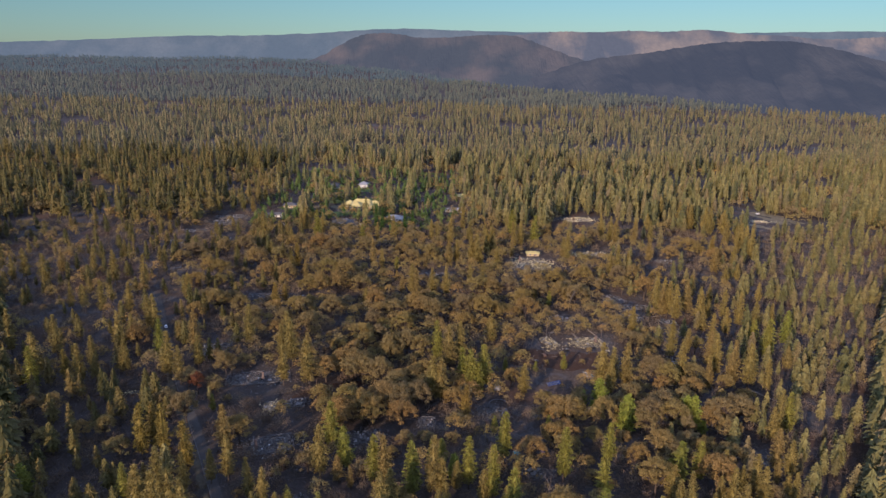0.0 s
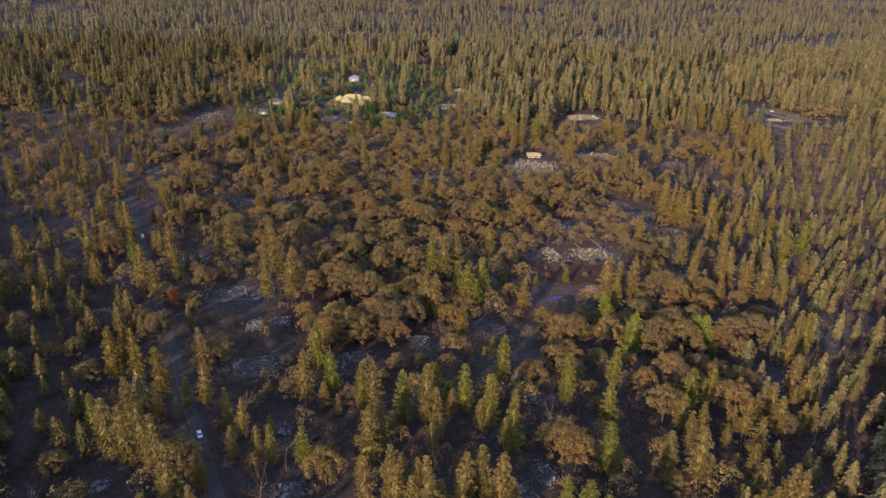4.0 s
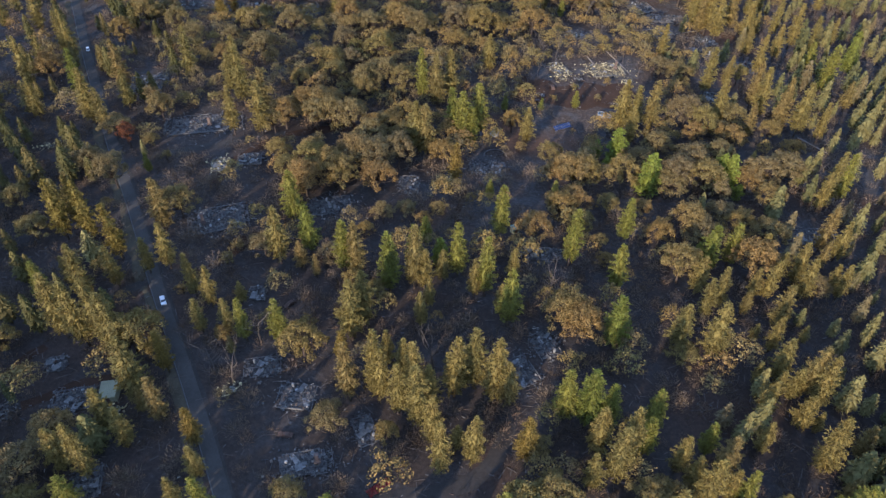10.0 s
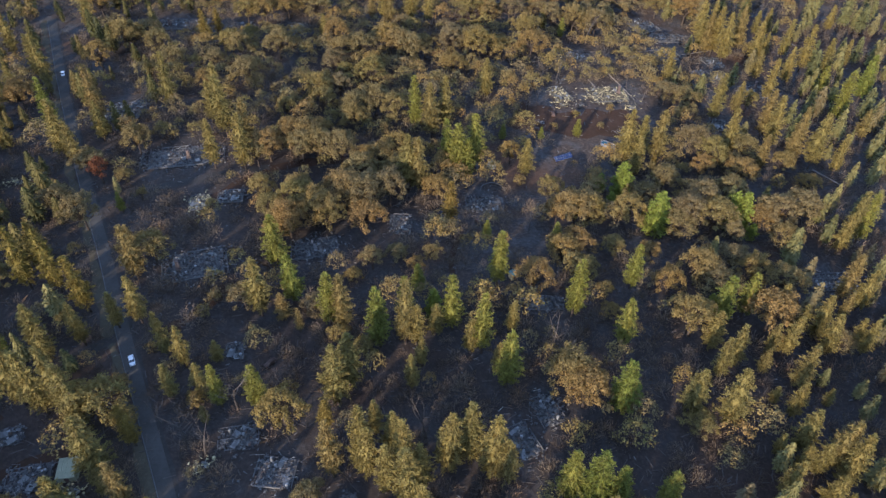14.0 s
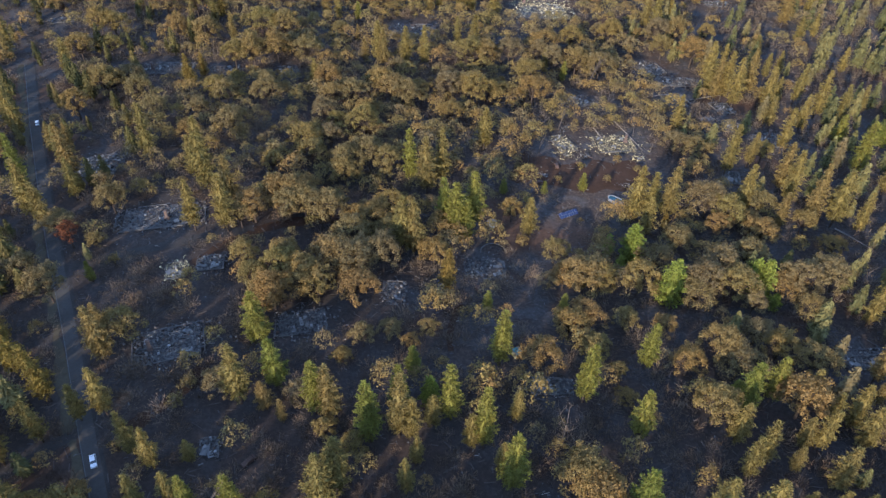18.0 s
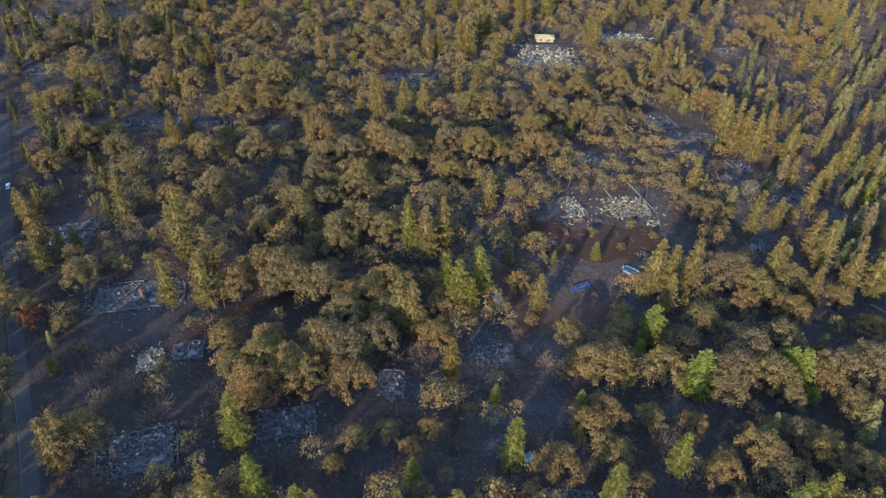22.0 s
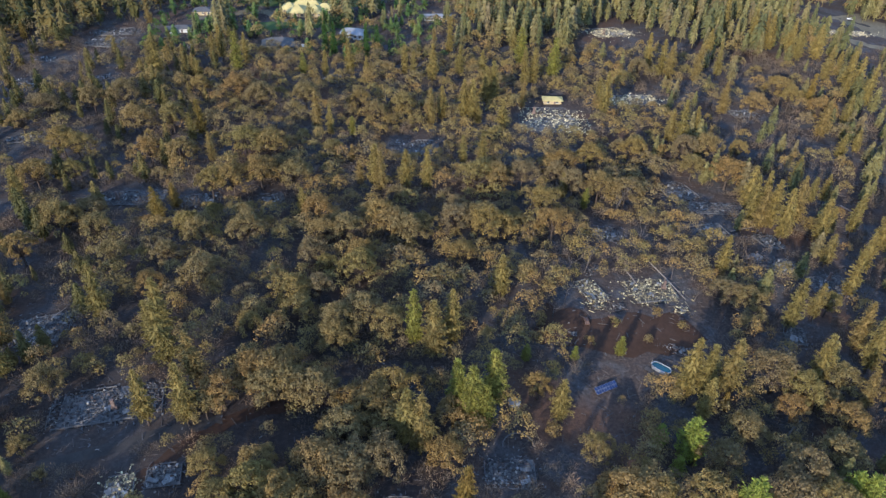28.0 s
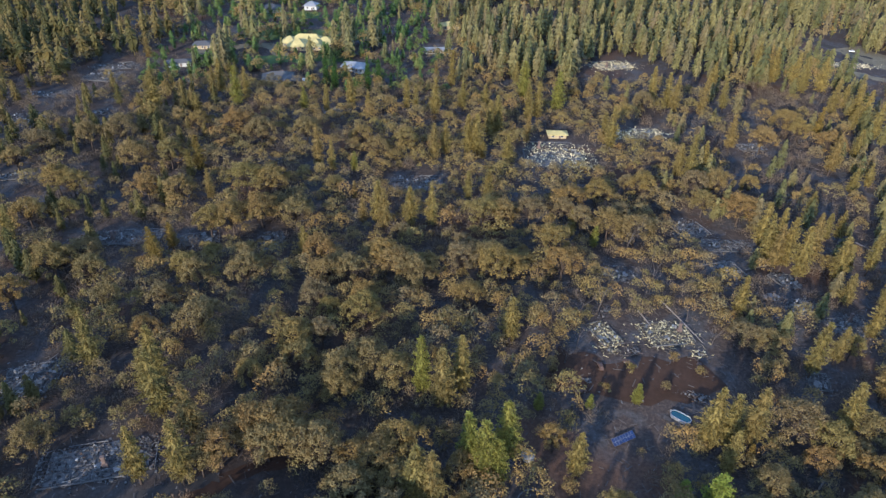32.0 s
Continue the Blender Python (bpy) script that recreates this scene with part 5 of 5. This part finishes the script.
# red canopy fallen beside the lane
M_REDTARP = plain_material("faded_red_tarp", (0.17, 0.02, 0.018), (0.27, 0.042, 0.033), 1.2, 0.7)
tarp = base("tarp", -11.7, 152.0, 38, "crumpled faded red tarpaulin beside the lane", "tarpaulin")
bm = bmesh.new()
grid_ = [[bm.verts.new(((i / 9 - 0.5) * 6.2, (j / 4 - 0.5) * 2.2, 0.25 + 0.5 * abs(math.sin(i * 1.1 + j * 0.9)) * (1 - abs(j - 2) / 3))) for j in range(5)] for i in range(10)]
for i in range(9):
    for j in range(4):
        bm.faces.new((grid_[i][j], grid_[i + 1][j], grid_[i + 1][j + 1], grid_[i][j + 1]))
bmesh.ops.solidify(bm, geom=bm.faces[:], thickness=0.25)
part("sheet", bm, M_REDTARP, tarp)
boxes("ridge_pole", [(0, 0, 0.2, 6.6, 0.1, 0.1, 0)], M_SHEET, tarp)


# ---- fallen logs and garden ring ----
def log(x, y, turn, length, rad, label):
    v, f_ = tube([(-length / 2, 0, rad), (0, 0.15, rad * 1.05), (length / 2, 0, rad * 0.8)], [rad, rad * 0.85, rad * 0.4], 7)
    ob = base("log", x, y, turn, label, "log", "fallen logs")
    mesh_object("trunk", v, f_, M_PALE_BARK, ob)
    for k in range(5):
        a = -length * 0.1 + k * length * 0.1
        v, f_ = tube([(a, 0, rad), (a + 0.8, (-1) ** k * 1.3, rad + 0.5)], [0.07, 0.02], 4)
        mesh_object("branch", v, f_, M_PALE_BARK, ob)


log(157.3, 302.2, -55, 14.2, 0.3, "pale fallen tree trunk lying on burned ground")
log(185.3, 417.5, -65, 10.7, 0.3, "pale fallen tree trunk lying on burned ground")
log(90.8, 372.1, -73, 25.0, 0.3, "pale fallen tree trunk lying on burned ground")
log(77.9, 373.5, -76, 10.1, 0.3, "pale fallen tree trunk lying on burned ground")
log(-125.2, 347.1, 67, 16.9, 0.3, "pale fallen tree trunk lying on burned ground")
log(-33.7, 279.0, 32, 8.9, 0.3, "pale fallen tree trunk lying on burned ground")
log(114.2, 407.0, 11, 16.5, 0.3, "pale fallen tree trunk lying on burned ground")
log(135.2, 405.7, 17, 16.9, 0.3, "pale fallen tree trunk lying on burned ground")
log(109.6, 303.5, 40, 8.5, 0.3, "pale fallen tree trunk lying on burned ground")
log(148.3, 525.4, -130, 21.3, 0.3, "pale fallen tree trunk lying on burned ground")
ring = base("garden_bed", 26.7, 299.6, 0, "curved stone edging of a garden bed beside a burned house", "garden bed")
for k in range(26):
    an = math.pi * (0.02 + 0.96 * k / 25)
    bm = bmesh.new()
    box_geo(bm, 0.75, 0.34, 0.34, pose(math.cos(an) * 4.6, math.sin(an) * 5.0 - 0.5, 0.1, 0, 0, math.degrees(an) + 90), 0.05)
    part("stone", bm, M_CONCRETE, ring)

# ---- far hills ----


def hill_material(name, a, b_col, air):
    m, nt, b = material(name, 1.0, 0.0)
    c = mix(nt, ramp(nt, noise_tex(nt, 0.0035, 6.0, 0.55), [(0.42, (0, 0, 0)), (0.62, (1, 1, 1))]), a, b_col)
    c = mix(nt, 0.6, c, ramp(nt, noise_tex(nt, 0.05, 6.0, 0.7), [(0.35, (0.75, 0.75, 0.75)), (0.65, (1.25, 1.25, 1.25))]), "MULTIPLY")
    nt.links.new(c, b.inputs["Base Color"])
    # haze in front of the hills is painted in as a bluish surface glow
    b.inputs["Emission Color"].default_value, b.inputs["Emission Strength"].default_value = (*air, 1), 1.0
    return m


def ridge(name, points, y, depth, mat, label, seed, rough_=9.0):
    """A range of hills: a crest through (x, z) with slopes to either side."""
    rng = np.random.default_rng(seed)
    xs = np.linspace(points[0][0], points[-1][0], 150)
    zs = np.interp(xs, [p[0] for p in points], [p[1] for p in points])
    zs = np.convolve(np.pad(zs, 4, mode="edge"), np.ones(9) / 9, "valid")
    k = 14
    v = []
    for j in range(k + 1):
        u = j / k
        for i, (x, z) in enumerate(zip(xs, zs)):
            fall = 1 - u ** 0.8
            gully = rough_ * u * (1 - u) * 4 * (math.sin(i * 0.31 + seed) + 0.6 * math.sin(i * 0.83 + j) + 0.5 * math.sin(i * 0.17 - j * 0.4))
            v.append((x + 6 * math.sin(j + i), y - depth * u, -120 + (z + 120 + rng.normal() * 1.5) * fall + gully * 0.5))
    n = len(xs)
    f_ = [(j * n + i, j * n + i + 1, (j + 1) * n + i + 1, (j + 1) * n + i) for j in range(k) for i in range(n - 1)]
    ob = mesh_object(name, v, f_, mat)
    return tagged(ob, label, "hills", kind="structure")


M_RANGE = hill_material("haze_blue_range", (0.02, 0.026, 0.03), (0.035, 0.04, 0.042), (0.032, 0.058, 0.08))
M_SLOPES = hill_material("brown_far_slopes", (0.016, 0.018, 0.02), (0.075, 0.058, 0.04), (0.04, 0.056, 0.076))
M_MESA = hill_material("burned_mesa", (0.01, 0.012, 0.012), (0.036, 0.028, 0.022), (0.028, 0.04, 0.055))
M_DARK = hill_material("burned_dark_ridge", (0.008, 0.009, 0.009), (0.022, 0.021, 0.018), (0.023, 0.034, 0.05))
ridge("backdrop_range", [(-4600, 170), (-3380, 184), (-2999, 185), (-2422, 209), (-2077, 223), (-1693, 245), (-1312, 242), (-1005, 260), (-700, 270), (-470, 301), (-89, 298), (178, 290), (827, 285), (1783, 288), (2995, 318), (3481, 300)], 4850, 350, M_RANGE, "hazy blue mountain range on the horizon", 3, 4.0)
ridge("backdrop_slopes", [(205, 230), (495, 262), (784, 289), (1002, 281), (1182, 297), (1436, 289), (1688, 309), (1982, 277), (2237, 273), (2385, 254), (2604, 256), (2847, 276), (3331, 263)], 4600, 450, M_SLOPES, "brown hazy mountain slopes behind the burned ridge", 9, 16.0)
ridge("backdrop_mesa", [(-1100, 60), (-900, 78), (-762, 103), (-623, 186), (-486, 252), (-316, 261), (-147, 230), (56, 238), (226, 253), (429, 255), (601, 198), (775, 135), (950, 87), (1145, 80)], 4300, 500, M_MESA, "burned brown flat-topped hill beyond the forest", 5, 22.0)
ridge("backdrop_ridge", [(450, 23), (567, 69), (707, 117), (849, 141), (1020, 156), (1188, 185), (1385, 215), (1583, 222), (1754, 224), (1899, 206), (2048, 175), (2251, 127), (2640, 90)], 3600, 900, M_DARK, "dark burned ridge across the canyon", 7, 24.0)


# ---- far woods ----
def scatter(template, places, rng, name, mat, label, jitter=0.25):
    """Many trees of one template in one mesh, each turned, scaled and tinted by itself."""
    tv, tf = template
    n, nv = len(places), len(tv)
    an, s = rng.uniform(0, 2 * math.pi, n), places[:, 3]
    wide = s * rng.uniform(1 - jitter, 1 + jitter, n)
    ca, sa = np.cos(an) * wide, np.sin(an) * wide
    v = np.empty((n, nv, 3))
    v[:, :, 0] = tv[None, :, 0] * ca[:, None] - tv[None, :, 1] * sa[:, None] + places[:, 0, None]
    v[:, :, 1] = tv[None, :, 0] * sa[:, None] + tv[None, :, 1] * ca[:, None] + places[:, 1, None]
    v[:, :, 2] = tv[None, :, 2] * s[:, None] + places[:, 2, None]
    fcs = (tf[None] + (np.arange(n) * nv)[:, None, None]).reshape(-1, tf.shape[1])
    ob = mesh_object(name, v.reshape(-1, 3), fcs, mat, tint=np.repeat(rng.uniform(0, 1, n), nv))
    return tagged(ob, label, "trees", kind="stuff")


def rough_pine(rng, h, r, tiers, arms, needles=0, size=0.9):
    """A conifer seen from afar: skirts of boughs on a stem, with loose sprays where it stands nearer."""
    tv, tf = tube([(0, 0, -0.5), (0, 0, h * 0.9)], [0.3, 0.04], 3)
    tri = [(f_[0], f_[1], f_[2]) for f_ in tf[:3]] + [(f_[0], f_[2], f_[3]) for f_ in tf[:3]]
    pieces = [skirts(rng, h, r * (0.92 if needles else 1.0), 0.14, tiers, arms, 0.3), (np.array([tuple(p) for p in tv]), np.array(tri))]
    if needles:
        u, an = rng.uniform(0, 0.95, needles) ** 1.15, rng.uniform(0, 2 * math.pi, needles)
        rr = r * (1 - u) ** 0.6 * np.minimum(1, 0.55 + 1.8 * u) * rng.uniform(0.6, 1.08, needles)
        c = np.stack([np.cos(an) * rr, np.sin(an) * rr, h * (0.13 + 0.84 * u)], 1)
        way = np.stack([np.cos(an), np.sin(an), rng.uniform(-0.3, 0.7, needles)], 1) + rng.normal(size=(needles, 3)) * 0.3
        pieces.append(sprays(c, way, rng.uniform(0.8, 1.3, needles) * size, rng.uniform(0.4, 0.65, needles) * size, rng, face=np.stack([np.cos(an) * 0.7, np.sin(an) * 0.7, np.full(needles, 0.6)], 1)))
    return stacked(*pieces)


def rough_oak(rng, h, r, clumps, leaves, leaf):
    """An oak crown of leafy clumps, seen from afar."""
    o, rad = crown_clumps(rng, h, r, clumps, 1.5 * r / math.sqrt(clumps))
    return clump_leaves(rng, o, rad, leaves, leaf)


def far_places(rng, n, y0, y1, power, half_angle=0.72, keep=None):
    y = y0 + (y1 - y0) * rng.uniform(0, 1, n) ** power
    x = rng.uniform(-1, 1, n) * half_angle * (y + 40)
    z = ground_z(x, y)
    ok = (z > -60)
    if keep is not None:
        ok &= keep(x, y)
    return np.stack([x[ok], y[ok], z[ok]], 1)


def thicket_shape(rng, h=7.0, r=4.0, n=260):
    """A leafless bush: fine twigs round a few stems."""
    d = rng.normal(size=(n, 3))
    d /= np.linalg.norm(d, axis=1, keepdims=True)
    d[:, 2] = np.abs(d[:, 2])
    c = d * rng.uniform(0.3, 1.0, (n, 1)) * np.array([r, r, h * 0.75]) + np.array([0, 0, h * 0.2])
    return sprays(c, d + rng.normal(size=(n, 3)) * 0.35 + np.array([0, 0, 0.4]), rng.uniform(0.8, 1.8, n), rng.uniform(0.06, 0.16, n), rng)


# clearings: x, y, half width along x, half width along y
CLEARINGS = [(x, y, w / 2 + 3.5, d / 2 + 3.5) for x, y, w, d in PADS_A + PADS_B + PADS_C] + [(x, y, w / 2 + 2.5, d / 2 + 2.5) for x, y, w, d in OPEN]
TAKEN = np.array([(x, y) for L in (GREEN_PINES, SCORCHED_PINES, BROWN_OAKS, BRIGHT_TREES, GOLDEN_TREES, DARK_CEDARS, RED_OAKS) for x, y, _ in L])


def open_ground(x, y, gap=7.5):
    ok = np.ones(len(x), bool)
    for cx, cy, rx, ry in CLEARINGS:
        ok &= ((x - cx) / rx) ** 2 + ((y - cy) / ry) ** 2 > 1
    for (ax, ay), (bx, by) in zip(ROAD, ROAD[1:]):
        u = np.clip(((x - ax) * (bx - ax) + (y - ay) * (by - ay)) / ((bx - ax) ** 2 + (by - ay) ** 2), 0, 1)
        ok &= (x - ax - u * (bx - ax)) ** 2 + (y - ay - u * (by - ay)) ** 2 > 22
    near = (y < 720)
    d = np.full(len(x), 1e9)
    idx = np.where(near)[0]
    if len(idx):
        d[idx] = np.sqrt(((x[idx, None] - TAKEN[None, :, 0]) ** 2 + (y[idx, None] - TAKEN[None, :, 1]) ** 2).min(1))
    return ok & (d > gap)


def with_size(p, rng, lo, hi):
    return np.concatenate([p, rng.uniform(lo, hi, (len(p), 1))], 1)


def inside_seen(x, y):
    """The stretch where the trees are set out one by one."""
    side = 104 + (y - 140) * 0.66
    return (y < 600) & (np.abs(x) < side)


fr = np.random.default_rng(11)


def clumped(x, y, size, level):
    """Keeps trees in clumps with gaps between."""
    f_ = np.sin(x / size + 1.7 * np.sin(y / size * 0.7)) + np.sin(y / size * 1.3 + 1.1 * np.sin(x / size * 0.6 + 2)) + 0.7 * np.sin((x + y) / size * 2.1)
    return f_ > level - 1.6 * np.random.default_rng(3).uniform(0, 1, len(x))


mid = far_places(fr, 19000, 60, 1000, 0.9, 0.76, lambda x, y: open_ground(x, y) & ~inside_seen(x, y) & (clumped(x, y, 26, 0.0) | (y < 420)))
in_garden = (mid[:, 0] > -180) & (mid[:, 0] < 20) & (mid[:, 1] > 585) & (mid[:, 1] < 860)
mid = mid[~in_garden | (fr.uniform(0, 1, len(mid)) < 0.25)]
pine_ones = fr.uniform(0, 1, len(mid)) < np.where(mid[:, 0] > 60, 0.8, 0.62)
dark_side = mid[:, 0] < -105 - 0.1 * mid[:, 1]
scatter(rough_pine(np.random.default_rng(44), 22, 5.0, 9, 7), with_size(mid[pine_ones & dark_side], fr, 0.45, 1.25), fr, "green_pine_wood", M_DEEP, "dark green pines of the unburned woods")
for k in range(3):
    scatter(rough_pine(np.random.default_rng(40 + k), 22, 5.2 - 0.45 * k, 9, 7, 46), with_size(mid[pine_ones & ~dark_side][k::3], fr, 0.42, 1.28), fr, "pine_wood", M_FAR_PINE, "scorched pine wood covering the plateau")
    scatter(rough_oak(np.random.default_rng(50 + k), 10, 5.6, 26, 9, 1.05), with_size(mid[~pine_ones][k::3], fr, 0.7, 1.2), fr, "oak_wood", M_FAR_OAK, "brown oak wood between the pines")
# haze grows by band: bluer, darker needles with more painted glow farther off
far = far_places(fr, 62000, 950, 4900, 1.2, 0.85, lambda x, y: clumped(x, y, 48, 0.4))
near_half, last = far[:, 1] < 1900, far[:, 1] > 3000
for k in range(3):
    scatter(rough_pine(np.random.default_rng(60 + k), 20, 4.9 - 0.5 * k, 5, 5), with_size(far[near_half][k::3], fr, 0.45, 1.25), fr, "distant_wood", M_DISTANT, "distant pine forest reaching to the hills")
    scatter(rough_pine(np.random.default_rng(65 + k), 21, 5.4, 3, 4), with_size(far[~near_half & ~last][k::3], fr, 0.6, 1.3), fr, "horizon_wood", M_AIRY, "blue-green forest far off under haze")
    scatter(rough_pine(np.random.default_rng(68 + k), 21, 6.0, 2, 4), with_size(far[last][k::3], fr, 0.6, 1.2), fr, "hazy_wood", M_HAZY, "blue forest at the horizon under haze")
# watered gardens round the houses that survived
yard = far_places(fr, 2600, 585, 860, 1.0, 0.3, lambda x, y: open_ground(x, y, 4.0) & (x < 15) & (x > -175))
scatter(rough_oak(np.random.default_rng(78), 9, 4.2, 26, 9, 0.95), with_size(yard[::3], fr, 0.35, 0.9), fr, "garden_wood", M_YARD, "round green garden trees on watered lawns")
scatter(rough_pine(np.random.default_rng(77), 13, 4.6, 8, 7, 40), with_size(yard[1::3], fr, 0.35, 0.9), fr, "garden_wood", M_YARD, "green unburned garden trees round the houses")
# trees that fill the gaps between those set out one by one
gap = far_places(fr, 9000, 138, 650, 0.7, 0.8, lambda x, y: open_ground(x, y, 4.6) & inside_seen(x, y))
keep, cells = [], set()
for p in gap:
    c = (int(p[0] // 5.4), int(p[1] // 5.4))
    burnt_lot = -90 < p[0] < -15 and p[1] < 330
    if c in cells or (burnt_lot and fr.uniform() > 0.75):
        continue
    cells.add(c)
    keep.append(p)
gap = np.array(keep)
kind = fr.uniform(0, 1, len(gap)) + np.where((gap[:, 1] > 300) & (gap[:, 0] < 110), 0.2, -0.05)
kind -= np.where(gap[:, 0] < -112, 0.35, 0) + np.where(gap[:, 0] > 70 + 0.42 * (gap[:, 1] - 140), 0.42, 0) + np.where((gap[:, 0] < 0) & (gap[:, 0] > -112), 0.1, 0)
gap_char = charred(gap[:, 0], gap[:, 1])
kind += np.where((np.abs(gap[:, 0] + 5) < 62 + 0.2 * (gap[:, 1] - 140)) & (gap[:, 1] < 420) & (kind <= 0.1), 0.3 + 0.5 * fr.uniform(0, 1, len(gap)), 0)
kind = np.where((gap_char > 0.5) & (kind > 0.1) & (kind <= 0.66) & (fr.uniform(0, 1, len(gap)) < 0.15), -9.0, kind)
oaks, thickets, firs = gap[kind > 0.66], gap[(kind > 0.1) & (kind <= 0.66)], gap[(kind <= 0.1) & (kind > -5)]
for k in range(2):
    scatter(rough_oak(np.random.default_rng(70 + k), 10, 4.8, 34, 16, 0.62), with_size(oaks[k::2], fr, 0.55, 1.15), fr, "oak_thicket", M_FAR_OAK, "smaller brown oaks crowding between the marked trees")
    scatter(thicket_shape(np.random.default_rng(80 + k)), with_size(thickets[k::2], fr, 0.5, 1.2), fr, "bare_thicket", M_TWIG, "leafless grey-brown brush on burned ground")
    scatter(rough_pine(np.random.default_rng(90 + k), 18, 4.2, 10, 8, 230, 0.95), with_size(firs[firs[:, 0] < -112] if k else firs[firs[:, 0] >= -112], fr, 0.4, 0.95), fr, "pine_thicket", M_DEEP if k else M_FAR_PINE, "smaller scorched pines between the marked trees")
# low brush under and between the trees
brush = far_places(fr, 15000, 136, 860, 0.85, 0.85, lambda x, y: open_ground(x, y, 1.6) & (inside_seen(x, y) | ((y > 600) & (x < 120) & (x > -230))))
burnt = charred(brush[:, 0], brush[:, 1]) > 0.5
scatter(thicket_shape(np.random.default_rng(94), 4.5, 2.9, 84), with_size(brush[burnt], fr, 0.45, 1.3), fr, "charred_undergrowth", M_DARK_TWIG, "charred leafless brush on black burned lots")
brush = brush[~burnt]
for k in range(2):
    scatter(thicket_shape(np.random.default_rng(95 + k), 4.0, 2.6, 74), with_size(brush[k::2], fr, 0.45, 1.25), fr, "undergrowth", M_TWIG, "low leafless brush on the burned forest floor")
# young oaks that close the canopy
young = far_places(fr, 5000, 290, 600, 0.9, 0.6, lambda x, y: open_ground(x, y, 3.0) & inside_seen(x, y) & (x > -110 - 0.2 * (y - 290)) & (x < 120))
seen, closing = set(), []
for q_ in young:
    cell = (int(q_[0] // 5.2), int(q_[1] // 5.2))
    if cell not in seen:
        seen.add(cell)
        closing.append(q_)
scatter(rough_oak(np.random.default_rng(99), 9, 4.0, 26, 12, 0.66), with_size(np.array(closing), fr, 0.45, 0.9), fr, "young_oak_thicket", M_FAR_OAK, "young brown oaks closing the canopy")
# unseen wood under and behind the flight's start, planted to shade the nearest lots
back = far_places(fr, 2600, -80, 137, 1.0, 2.2, lambda x, y: open_ground(x, y, 5.0) & (np.abs(x) < 270) & clumped(x, y, 24, 0.2))
cells, stand = set(), []
for q_ in back:
    cell = (int(q_[0] // 7), int(q_[1] // 7))
    if cell not in cells:
        cells.add(cell)
        stand.append(q_)
stand = np.array(stand)
scatter(rough_pine(np.random.default_rng(45), 19, 4.4, 9, 7), with_size(stand[::2], fr, 0.6, 1.1), fr, "pine_wood", M_FAR_PINE, "scorched pine wood covering the plateau")
scatter(rough_oak(np.random.default_rng(55), 11, 5.2, 24, 8, 1.1), with_size(stand[1::4], fr, 0.7, 1.2), fr, "oak_wood", M_FAR_OAK, "brown oak wood between the pines")


# ---- fallen branches and scattered scraps ----
def litter(n, y0, y1, name, mat, label, long, seed):
    """Sticks and scraps lying flat on the ground, all in one mesh."""
    rng = np.random.default_rng(seed)
    p = far_places(rng, n, y0, y1, 0.8, 0.62)
    m = len(p)
    size = np.stack([rng.uniform(*long, m), rng.uniform(0.1, 0.3, m), rng.uniform(0.06, 0.2, m)], 1)
    an = rng.uniform(0, math.pi, m)
    v = CUBE_V[None] * size[:, None]
    x = v[:, :, 0] * np.cos(an)[:, None] - v[:, :, 1] * np.sin(an)[:, None] + p[:, 0, None]
    y = v[:, :, 0] * np.sin(an)[:, None] + v[:, :, 1] * np.cos(an)[:, None] + p[:, 1, None]
    z = v[:, :, 2] + ground_z(x, y) + size[:, None, 2] * 0.4
    f_ = (CUBE_F[None] + (np.arange(m) * 8)[:, None, None]).reshape(-1, 4)
    return tagged(mesh_object(name, np.stack([x, y, z], 2).reshape(-1, 3), f_, mat), label, "litter", kind="stuff")


litter(9000, 136, 520, "fallen_branches", M_GREY_BARK, "grey fallen branches on burned ground", (0.6, 3.4), 21)
litter(5000, 136, 560, "scattered_scraps", M_DEBRIS, "grey scraps of metal and ash about the lots", (0.3, 1.2), 22)


# ---- heaps of scrap about the yards: x, y, width, depth ----
HEAPS = [(61.4, 358.1, 6, 4), (69.5, 357.1, 4, 4), (85.1, 336.3, 8, 4), (80.9, 320.4, 7, 6), (50.7, 344.8, 3, 2.5), (64.2, 378.0, 6, 3), (91.6, 355.2, 5, 4), (126.5, 384.5, 6, 4), (141.6, 379.0, 7, 6), (72.0, 400.2, 9, 5), (103.7, 405.8, 10, 5), (128.1, 421.0, 10, 6), (-81.7, 173.2, 6, 4), (-96.0, 173.1, 7, 3), (-110.7, 172.2, 9, 5), (-53.9, 180.4, 6, 4), (-22.1, 147.9, 5, 4), (-79.6, 282.6, 6, 3), (-149.0, 294.0, 10, 5)]
for i, (x, y, w, d) in enumerate(HEAPS):
    heap = base("scrap_heap", x, y, (i * 53) % 90 - 45, "low heap of burned boards, sheet metal and ash on dirt", "scrap heap", "scrap heaps")
    rng_ = np.random.default_rng(900 + i)
    debris(w, d, int(w * d * 2.6), rng_, heap, 0.7, mat=M_DEBRIS_PALE if i % 3 == 0 else M_DEBRIS)
    wavy_sheet(heap, w * 0.1, -d * 0.1, 30 * i % 180, 2.2, 1.3, 8, 0.5)
    boxes("board", [(rng_.uniform(-0.3, 0.3) * w, rng_.uniform(-0.3, 0.3) * d, 0.45, 3.4, 0.22, 0.08, rng_.uniform(0, 180))], M_PALE_BARK, heap, "pale fallen board")
